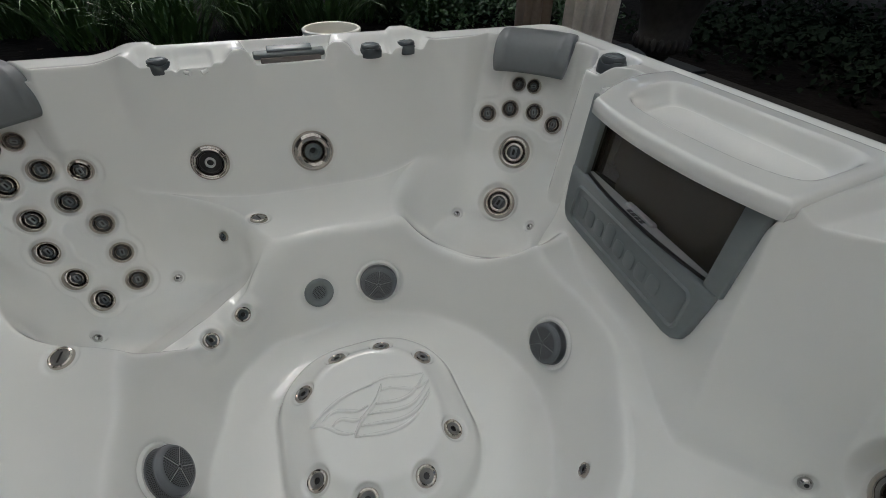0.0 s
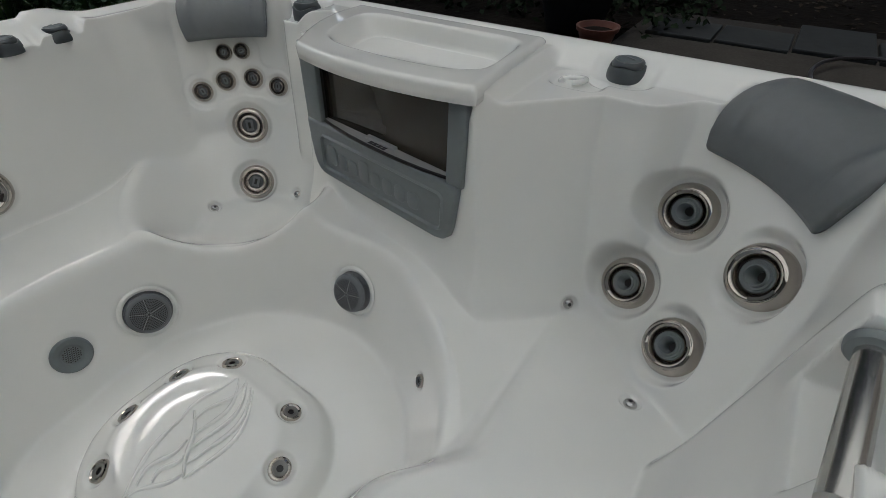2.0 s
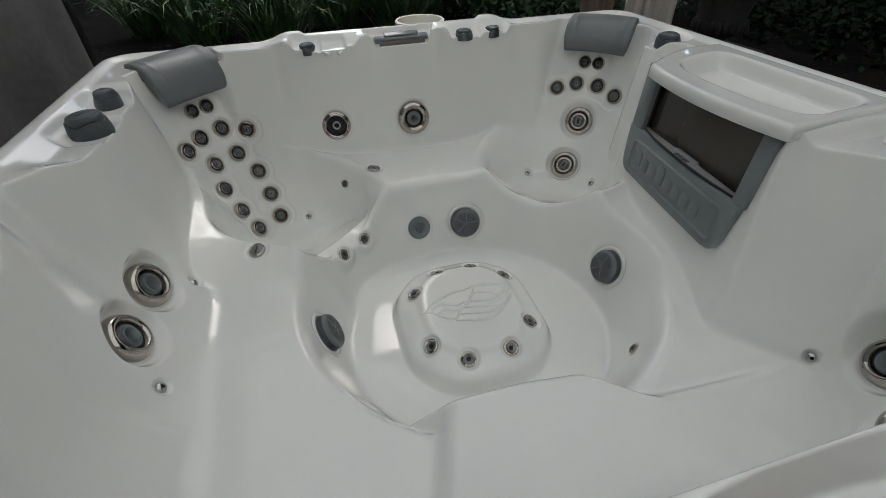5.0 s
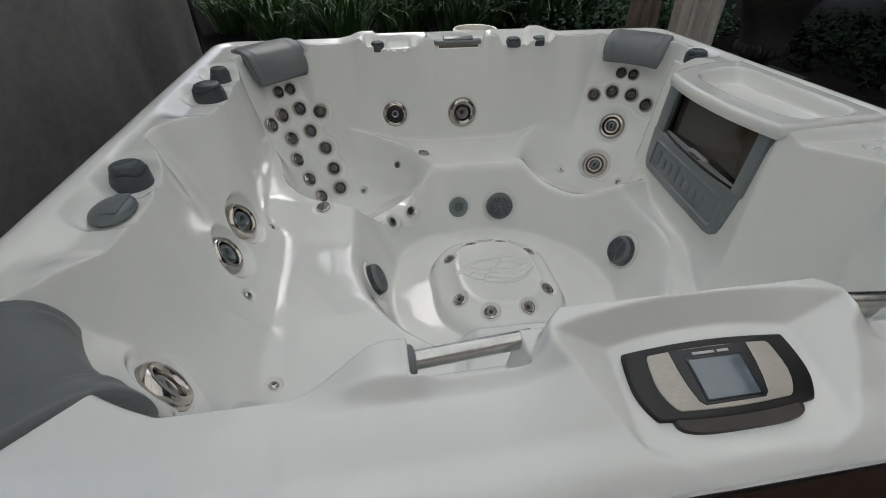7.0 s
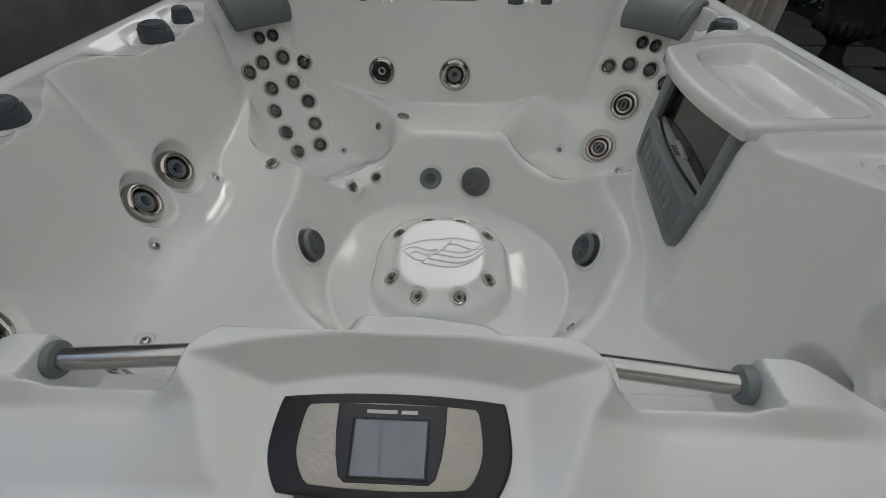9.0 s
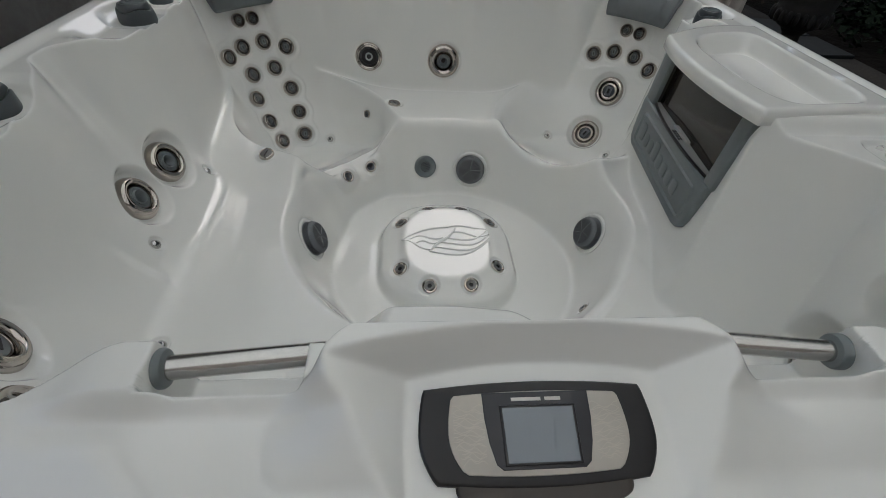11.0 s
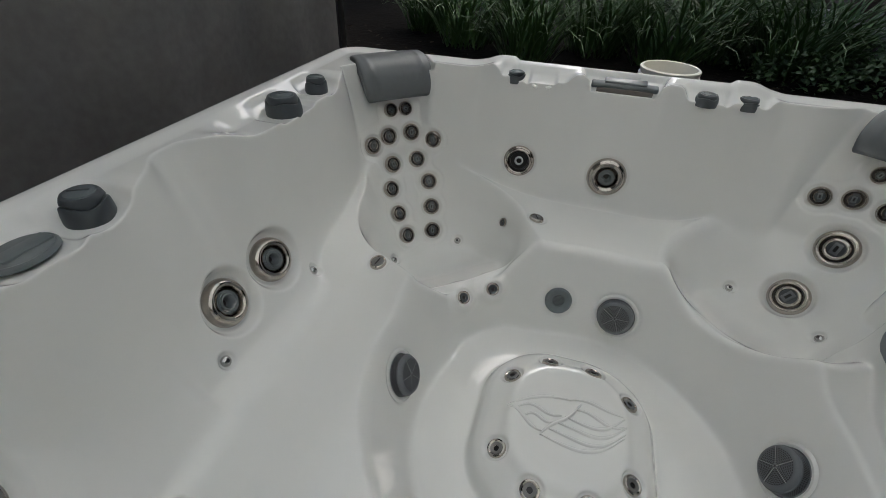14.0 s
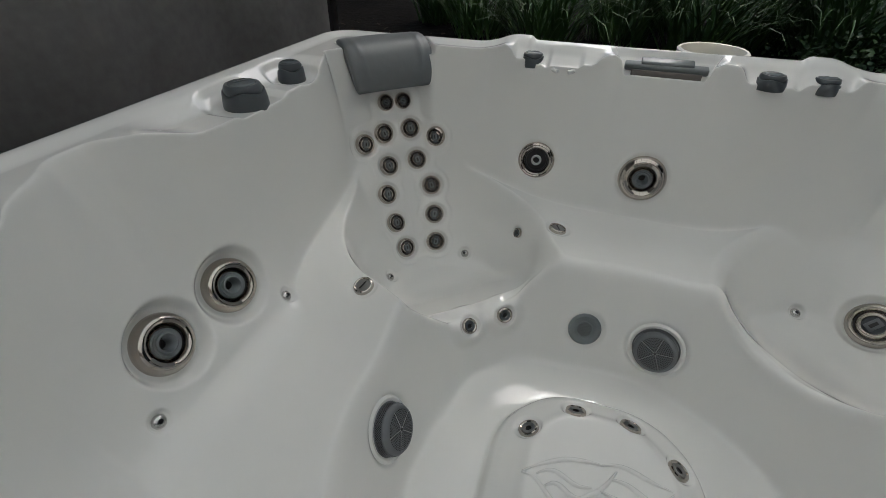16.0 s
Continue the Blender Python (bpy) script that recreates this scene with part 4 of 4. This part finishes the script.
for a, b in zip(ids, ids[1:]):
    for k in range(len(edge)):
        tray_faces.append((int(a[k]), int(a[(k + 1) % len(edge)]), int(b[(k + 1) % len(edge)]), int(b[k])))
tray = mesh_object("tray", np.concatenate([tray_verts, low, low2]), tray_faces, ACRYLIC)
tray.parent = hot_tub
tagged(tray, "white moulded tray with a shallow basin")

# ---- headrest pillows ----


def pillow(turn, reach, aside, drop, width, bend):
    """A curved foam headrest laid over a corner of the rim. turn: compass angle of the corner; reach: its distance from the middle."""
    thing_here = thing("headrest_pillow", "grey moulded foam headrest pillow over the rim", "pillow", pose(0, 0, 0, 0, 0, turn), "headrest pillows")
    outer = [(-.058, drop - .004), (-.056, drop + .03), (-.048, .885), (-.030, .925), (.008, .949), (.060, .957), (.095, .956), (.114, .947)]
    inner = [(.114, .930), (.060, .928), (.020, .925), (.004, .90), (-.006, drop + .02), (-.020, drop - .006), (-.045, drop - .014)]
    loop = outer + inner
    bm = bmesh.new()
    rows = []
    for s in np.linspace(-1, 1, 37):
        taper = 1 - .05 * s * s
        row = []
        for k, (o, z) in enumerate(loop):
            crease = -.007 * math.exp(-((abs(s) - .60 - .03 * k) / .045) ** 2) if 2 <= k <= 6 else 0
            bow = -bend * s * s + (.006 * (1 - abs(s)) if k < 2 else 0)
            end = -.012 * max(abs(s) - .9, 0) / .1 * (1 if k < len(outer) else -1)
            half = width / 2 * (1.0 if z > .9 else 1.0 - .10 * (.9 - z) / .1)
            row.append(bm.verts.new((reach + o * taper + bow + crease - end * .4, aside + s * half, z + (.006 * s * s if k < 3 else 0) - crease * .4 + end * .2)))
        rows.append(row)
    m = len(loop)
    for a, b in zip(rows, rows[1:]):
        for k in range(m):
            bm.faces.new((a[k], a[(k + 1) % m], b[(k + 1) % m], b[k]))
    bm.faces.new(rows[0])
    bm.faces.new(rows[-1][::-1])
    bmesh.ops.recalc_face_normals(bm, faces=bm.faces)
    ob = part("cushion", bm, PILLOW, thing_here, "", smooth=True)
    sub = ob.modifiers.new("round", "SUBSURF")
    sub.levels = sub.render_levels = 1


for row in PILLOWS:
    pillow(*row)

# ---- round the tub ----
LEVEL = 0.42  # the garden lies higher than the tub's floor


def ring_sheet(name, outer, inner, z, mat):
    """A sheet with a square hole for the tub, with a wall down into the pit."""
    ox, ix = outer, inner
    v = [(-ox, -ox, z), (ox, -ox, z), (ox, ox, z), (-ox, ox, z), (-ix, -ix, z), (ix, -ix, z), (ix, ix, z), (-ix, ix, z), (-ix, -ix, 0), (ix, -ix, 0), (ix, ix, 0), (-ix, ix, 0)]
    f = [(0, 1, 5, 4), (1, 2, 6, 5), (2, 3, 7, 6), (3, 0, 4, 7), (4, 5, 9, 8), (5, 6, 10, 9), (6, 7, 11, 10), (7, 4, 8, 11), (8, 9, 10, 11)]
    return mesh_object(name, v, f, mat, smooth=False)


ground = tagged(ring_sheet("ground", 70, 1.035, LEVEL, MULCH), "brown mulch and soil with deep shade put into the colour", "ground", kind="structure")

# the slate slabs of the patio
patio = new("pavement", bpy.data.meshes.new("pavement"))
bm = bmesh.new()
for x0, x1, y0, y1 in ((1.04, 2.75, -3.2, 3.0), (2.75, 3.75, -3.2, .15), (-1.9, 1.04, 1.04, 2.25), (-3.0, 1.04, -3.2, -1.04), (-1.9, -1.04, -1.04, 1.04)):
    box((x1 - x0, y1 - y0, .03), pose((x0 + x1) / 2, (y0 + y1) / 2, LEVEL - .002), 0, 1, bm)
bm.to_mesh(patio.data)
bm.free()
patio.data.materials.append(JOINT)
tagged(patio, "patio bed of dark slate slabs", "pavement", kind="structure")
slabs = []
for w, d in ((.58, .38), (.38, .38), (.58, .58)):
    bm = box((w, d, .03), Matrix.Identity(4), .006, 2)
    me = bpy.data.meshes.new("slab")
    bm.to_mesh(me)
    bm.free()
    me.materials.append(SLATE)
    slabs.append((w, d, me))
rng = random.Random(4)
for x0, x1, y0, y1 in ((1.05, 2.7, -3.1, 2.9), (2.72, 3.7, -3.1, .1), (-1.85, 1.0, 1.06, 2.2)):
    y = y0
    while y < y1 - .3:
        x = x0 + rng.uniform(-.2, 0)
        while x < x1 - .3:
            w, d, me = slabs[rng.choice((0, 0, 1))]
            if x + w < x1 + .1 and x > x0 - .02:
                ob = new("slab", me)
                ob.parent = patio
                ob.matrix_basis = pose(x + w / 2, y + d / 2, LEVEL + .018 + rng.uniform(-.003, .003), rng.uniform(-.4, .4), rng.uniform(-.4, .4), 0)
            x += w + .015
        y += .395

# bucket
bk = thing("bucket", "white plastic bucket standing behind the tub", "bucket", pose(.294, 1.858, LEVEL + .03) @ Matrix.Diagonal((.86, .86, 1, 1)))
part("pail", lathe([(0, .004), (.128, 0), (.132, .006), (.156, .30), (.158, .345), (.166, .348), (.168, .362), (.160, .368), (.150, .366), (.147, .34), (.125, .012), (0, .010)], 48), BUCKET, bk,
     "cream-white plastic pail")
part("rim_band", lathe([(.158, .318), (.170, .320), (.170, .332), (.158, .334)], 48), BUCKET, bk)

# the curtain at the side of the gazebo
def drape(name, label, category, path, z0, z1, mat, depth, folds, seed, place=None):
    """Cloth hung along a path in plan with soft vertical folds."""
    r = random.Random(seed)
    ph = [r.uniform(0, 6.3) for _ in range(4)]
    n, rows = len(path), 14
    vs, fs = [], []
    for side in (0, 1):
        for j in range(rows):
            zz = z0 + (z1 - z0) * j / (rows - 1)
            for i, (x, y) in enumerate(path):
                s = i / (n - 1)
                tx, ty = path[min(i + 1, n - 1)][0] - path[max(i - 1, 0)][0], path[min(i + 1, n - 1)][1] - path[max(i - 1, 0)][1]
                ln = math.hypot(tx, ty)
                fold = depth * (math.sin(folds * 6.283 * s + ph[0] + .3 * math.sin(2.2 * zz)) + .5 * math.sin(folds * 2.3 * 6.283 * s + ph[1])) * (.5 + .5 * (z1 - zz) / (z1 - z0))
                off = fold + side * .004
                vs.append((x - ty / ln * off, y + tx / ln * off, zz))
    m = n * rows
    for side in (0, 1):
        for j in range(rows - 1):
            for i in range(n - 1):
                a = side * m + j * n + i
                fs.append((a, a + 1, a + n + 1, a + n) if side == 0 else (a, a + n, a + n + 1, a + 1))
    top = thing(name, label, category, place)
    ob = mesh_object("cloth", vs, fs, mat)
    ob.parent = top
    return top


drape("curtain", "dark grey gazebo curtain hanging in soft folds", "curtain", [(-1.20 - .02 * math.sin(3 * s), -.95 + 2.17 * s) for s in np.linspace(0, 1, 140)], LEVEL + .02, 2.42, CURTAIN, .026, 3, 2)
gather = [(1.575 + (.115 + .025 * math.cos(11 * a)) * math.cos(a), 1.505 + (.115 + .025 * math.cos(11 * a)) * math.sin(a)) for a in np.linspace(0, 6.283, 140)]
drape("tied_curtain", "pale grey gathered curtain hanging at the gazebo corner", "curtain", gather, LEVEL + .02, 2.42, PALE_CLOTH, .003, 5, 5)
gather = [(1.29 + (.075 + .018 * math.cos(7 * a)) * math.cos(a), 1.60 + (.075 + .018 * math.cos(7 * a)) * math.sin(a)) for a in np.linspace(0, 6.283, 110)]
drape("tied_curtain", "light brown gathered curtain hanging beside the post", "curtain", gather, LEVEL + .02, 2.42, TAN_CLOTH, .003, 5, 7)

# the gazebo frame and its cloth roof
gazebo = thing("gazebo", "dark metal garden gazebo with a cloth roof over the tub", "gazebo", pose(0, 0, LEVEL))
for px, py in ((-1.22, 1.27), (1.40, 1.66), (-1.22, -2.25), (1.66, -2.25)):
    part("post", box((.05, .05, 2.0), pose(px, py, 1.0), .004), BLACK, gazebo, "black metal post")
for w, d, px, py in ((3.0, .04, .2, 1.68), (3.0, .04, .2, -2.25), (.04, 3.95, -1.24, -.29), (.04, 3.95, 1.68, -.29)):
    part("beam", box((w, d, .05), pose(px, py, 1.99), .004), BLACK, gazebo, "black metal beam")
for k in range(5):
    part("rafter", box((.025, 3.9, .03), pose(-.95 + .57 * k, -.29, 2.06), .003), BLACK, gazebo, "thin black rafter")
roof = [(-1.38, -2.4, 2.03), (1.82, -2.4, 2.03), (1.82, 1.86, 2.03), (-1.38, 1.86, 2.03), (.22, -.3, 2.62)]
cloth = mesh_object("roof_cloth", roof + [(x, y, z + .006) for x, y, z in roof], [(0, 1, 4), (1, 2, 4), (2, 3, 4), (3, 0, 4), (6, 5, 9), (7, 6, 9), (8, 7, 9), (5, 8, 9)], CANOPY, smooth=False)
cloth.parent = gazebo
tagged(cloth, "beige cloth roof letting light through")

# ---- plants ----


def blade(bm, base, heading, length, width, lean, droop, steps=6):
    """One arching strap leaf."""
    p, rows = Vector(base), []
    for k in range(steps + 1):
        s = k / steps
        pitch = lean - droop * s * s
        w = width * (1 - s ** 2.2) * (.6 + .4 * min(s * 5, 1))
        side = Vector((-math.sin(heading), math.cos(heading), 0)) * w
        rows.append((bm.verts.new(p - side), bm.verts.new(p - Vector((0, 0, w * .5))), bm.verts.new(p + side)))
        p = p + Vector((math.cos(heading) * math.cos(pitch), math.sin(heading) * math.cos(pitch), math.sin(pitch))) * (length / steps)
    for a, b in zip(rows, rows[1:]):
        bm.faces.new((a[0], a[1], b[1], b[0]))
        bm.faces.new((a[1], a[2], b[2], b[1]))


def strap_plant(seed, count):
    r = random.Random(seed)
    top = thing("daylily", "clump of arching green strap leaves in the garden bed", "plant", group="daylilies")
    for fan in range(7):
        bm = bmesh.new()
        fa, fd = 6.283 * fan / 7, .13 if fan else 0
        for _ in range(count // 7):
            a, d = r.uniform(0, 6.283), .11 * math.sqrt(r.random())
            blade(bm, (fd * math.cos(fa) + d * math.cos(a), fd * math.sin(fa) + d * math.sin(a), 0), a + r.uniform(-.5, .5), r.uniform(.55, .95), r.uniform(.007, .012), r.uniform(.85, 1.4), r.uniform(1.2, 2.6))
        part("leaf_fan", bm, BLADES, top)
    return top


clumps = [strap_plant(1, 170), strap_plant(2, 150)]
spots = [(-1.35, 4.5, 1.1), (-.75, 4.2, 1.0), (-.2, 4.7, 1.15), (.35, 4.4, 1.05), (.85, 4.9, 1.15), (1.35, 4.6, 1.1), (1.75, 5.1, 1.1), (-1.0, 5.2, 1.1), (.1, 5.5, 1.2), (1.0, 5.6, 1.2), (-1.9, 5.0, 1.0)]
for k, (px, py, sc) in enumerate(spots):
    m = pose(px + .15, py - .75, LEVEL, 0, 0, 77 * k) @ Matrix.Scale(sc, 4)
    if k < 2:
        clumps[k].matrix_basis = m
    else:
        twin = copy_thing(clumps[k % 2], m)
        twin.matrix_basis = m


def leaf_mass(name, label, category, boxes, per_box, size, mat, seed, kind="stuff"):
    """Small folded leaves scattered through mounds: x, y, z, rx, ry, rz."""
    r = random.Random(seed)
    vs, fs = [], []
    for cx, cy, cz, rx, ry, rz in boxes:
        for _ in range(per_box):
            a, c = r.uniform(0, 6.283), r.uniform(-1, 1)
            d = r.uniform(.72, 1.05) * (1 + .15 * math.sin(5 * a + cx))
            s = math.sqrt(max(1 - c * c, 0))
            p = Vector((cx + rx * d * s * math.cos(a), cy + ry * d * s * math.sin(a), cz + rz * d * abs(c)))
            turn = Euler((r.uniform(-.9, .9), r.uniform(-.9, .9), r.uniform(0, 6.283))).to_matrix()
            z = size * r.uniform(.6, 1.3)
            k = len(vs)
            for q in ((0, 0, 0), (z * .5, -z * .32, z * .10), (z * 1.1, 0, -z * .05), (z * .5, z * .32, z * .10)):
                vs.append(p + turn @ Vector(q))
            fs += [(k, k + 1, k + 2), (k, k + 2, k + 3)]
    ob = mesh_object(name, vs, fs, mat)
    return tagged(ob, label, category, kind=kind)


leaf_mass("ground_cover", "low leafy green ground cover in the bed", "ground cover",
          [(1.5 + .45 * (k % 5) + .2 * math.sin(k), 3.55 + .5 * (k // 5), LEVEL, .34, .30, .26) for k in range(15)], 520, .05, SHRUB, 3)
leaf_mass("ground_cover", "low green ground cover beside the patio, shade put into its colour", "ground cover",
          [(3.4 + .6 * (k % 4), .2 + .62 * (k // 4), LEVEL, .42, .40, .26) for k in range(20)], 330, .06, SHRUB_SHADED, 6)
# added backdrop that blocks low sky light, its leaves coloured for shade
leaf_mass("hedge", "added tall trees and shrubs round the garden, coloured as in shade", "trees",
          [(11 * math.cos(a), 11 * math.sin(a) + 1, LEVEL + 1.0 + 1.2 * (k % 3), 1.7, 1.6, 2.0 + 1.1 * ((k * 7) % 4)) for k, a in enumerate(np.linspace(-.5, 3.6, 30))], 420, .34, SHRUB_SHADED, 9)



def tree(bearing, reach, height, seed):
    """A trunk with limbs and a ragged crown of many small folded leaves. bearing: degrees clockwise from the garden's far end."""
    r = random.Random(seed)
    a = radians(bearing)
    top = thing("tree", "tall broad-leaved tree added out of view, leaves coloured as in shade", "tree", pose(reach * math.sin(a), reach * math.cos(a), LEVEL), "garden trees")
    part("trunk", lathe([(.22, 0), (.17, .5), (.15, height * .4), (.09, height * .75), (.02, height * .97)], 12), SKIRT, top, "dark brown bark")
    limbs, clumps = bmesh.new(), []
    for k in range(26):
        z = height * (.10 + .86 * k / 25)
        wide = 1.75 * math.sqrt(max(1 - ((z / height - .48) / .60) ** 2, .06))
        turn, out = 2.4 * k + r.uniform(-.4, .4), wide * r.uniform(.35, .75)
        tip = Vector((out * math.cos(turn), out * math.sin(turn), z + .3))
        way = (tip - Vector((0, 0, z - .3))).to_track_quat("Z", "Y").to_matrix().to_4x4()
        lathe([(.045, 0), (.012, (tip - Vector((0, 0, z - .3))).length)], 6, limbs, Matrix.Translation((0, 0, z - .3)) @ way)
        clumps.append((tip, r.uniform(.65, .95)))
    part("limbs", limbs, SKIRT, top)
    vs, fs = [], []
    for tip, size in clumps:
        for _ in range(330):
            d = Vector((r.gauss(0, .5), r.gauss(0, .5), r.gauss(0, .42))) * size
            turn, z, k = Euler((r.uniform(-1.2, 1.2), r.uniform(-1.2, 1.2), r.uniform(0, 6.283))).to_matrix(), r.uniform(.14, .30), len(vs)
            for q in ((0, 0, 0), (z * .5, -z * .34, z * .10), (z * 1.1, 0, -z * .05), (z * .5, z * .34, z * .10)):
                vs.append(tip + d + turn @ Vector(q))
            fs += [(k, k + 1, k + 2), (k, k + 2, k + 3)]
    crown = mesh_object("crown", vs, fs, SHRUB_SHADED)
    crown.parent = top
    tagged(crown, "ragged crown of leaves in shade-darkened green")


# added out of view to edge the reflected sky; eastern ones cut side light
for k, (bearing, reach, height) in enumerate(((24.5, 8.6, 12.5), (28, 10.6, 14.5), (20.5, 10.8, 13.5), (37, 8.2, 12), (56, 8.6, 12.5), (70, 8.4, 12), (86, 8.6, 12), (102, 8.8, 11), (118, 9.2, 10), (-22, 8.6, 12.5), (-34, 8.2, 12), (-48, 9.4, 9))):
    tree(bearing, reach, height, 30 + k)

# fallen leaves and stones on the mulch
r = random.Random(12)
vs, fs = [], []
for _ in range(1500):
    x, y = (r.uniform(3.7, 7.5), r.uniform(-3.5, 3.0)) if r.random() < .85 else (r.uniform(-3, 4.5), r.uniform(2.3, 4.2))
    turn = Euler((r.uniform(-.3, .3), r.uniform(-.3, .3), r.uniform(0, 6.3))).to_matrix()
    z, k = r.uniform(.012, .04), len(vs)
    for q in ((-z, 0, .004), (0, -z * .5, .01), (z, 0, .006), (0, z * .5, .01)):
        vs.append(Vector((x, y, LEVEL + .004)) + turn @ Vector(q))
    fs += [(k, k + 1, k + 2), (k, k + 2, k + 3)]
tagged(mesh_object("leaf_litter", vs, fs, LITTER), "dry brown leaves scattered on the mulch", "leaf litter", kind="stuff")

# pale stepping slabs beyond the bed
for k, (px, py) in enumerate(((3.3, 6.6), (4.3, 7.2), (3.6, 8.0))):
    st = thing("stepping_slab", "pale concrete slab on the far garden path", "paving slab", pose(px, py, LEVEL, 0, 0, 12 * k), "far path slabs")
    part("slab_body", box((1.1, .7, .08), pose(0, 0, .03), .02), CONCRETE, st)

# stone urn on the patio
urn = thing("urn", "weathered grey stone urn standing on the patio", "urn", pose(2.076, 1.473, LEVEL + .03))
part("pedestal", lathe([(0, .0), (.12, 0), (.12, .05), (.085, .07), (.055, .11), (.048, .17), (.07, .20)], 32), STONE, urn)
part("bowl", lathe([(.07, .20), (.10, .215), (.135, .25), (.145, .29), (.135, .31), (.15, .40), (.19, .52), (.225, .57), (.225, .59), (.20, .59), (.16, .48), (0, .44)], 40), STONE, urn)
for k in range(24):
    a = 2 * math.pi * k / 24
    gad = bmesh.new()
    bmesh.ops.create_uvsphere(gad, u_segments=8, v_segments=6, radius=1, matrix=pose(.140 * math.cos(a), .140 * math.sin(a), .268, 0, 0, math.degrees(a)) @ Matrix.Diagonal((.018, .0165, .036, 1)))
    part("gadroon", gad, STONE, urn)

# pots in the shade behind the tub's far side
for name, label, px, py, rad, h, mat in (("plant_pot", "dark garden pot in the shade", 2.95, .45, .25, .30, POT), ("plant_pot", "terracotta pot on the shaded patio", 2.62, .18, .11, .12, TERRACOTTA)):
    pot = thing(name, label, "pot", pose(px, py, LEVEL + .03))
    part("vessel", lathe([(0, 0), (rad * .68, 0), (rad * .95, h * .8), (rad * 1.05, h * .82), (rad * 1.08, h), (rad * .95, h), (rad * .88, h * .84), (rad * .80, h * .70)], 36), mat, pot)
    part("soil", lathe([(0, h * .80), (rad * .5, h * .79), (rad * .90, h * .76)], 28), MULCH, pot, "dark potting soil")

# a garden hose lying on the slabs
hose = thing("garden_hose", "thin black garden hose lying in a loop on the patio", "hose", pose(2.75, -1.15, LEVEL + .052))
tube = bmesh.new()
rings = []
for k in range(41):
    a = 4.6 * k / 40
    c = Vector((.42 * math.cos(a), .30 * math.sin(a), 0))
    side = Vector((math.cos(a), math.sin(a), 0))
    rings.append([tube.verts.new(c + side * (.010 * math.cos(b)) + Vector((0, 0, .010 * math.sin(b)))) for b in np.arange(8) * math.pi / 4])
for a, b in zip(rings, rings[1:]):
    for k in range(8):
        tube.faces.new((a[k], a[(k + 1) % 8], b[(k + 1) % 8], b[k]))
tube.faces.new(rings[0][::-1])
tube.faces.new(rings[-1])
part("tube", tube, BLACK, hose)

# an assumed wall, unseen behind the camera, tall enough to cut southern sky light
wall = tagged(mesh_object("wall_south", [(-9, -5.2, LEVEL), (9, -5.2, LEVEL), (9, -5.2, 6.4), (-9, -5.2, 6.4), (-9, -5.4, LEVEL), (9, -5.4, LEVEL), (9, -5.4, 6.4), (-9, -5.4, 6.4)],
                          [(3, 2, 1, 0), (4, 5, 6, 7), (0, 1, 5, 4), (2, 3, 7, 6), (1, 2, 6, 5), (3, 0, 4, 7)], STUCCO, smooth=False), "assumed plain wall behind the patio, out of view", "wall", kind="structure")
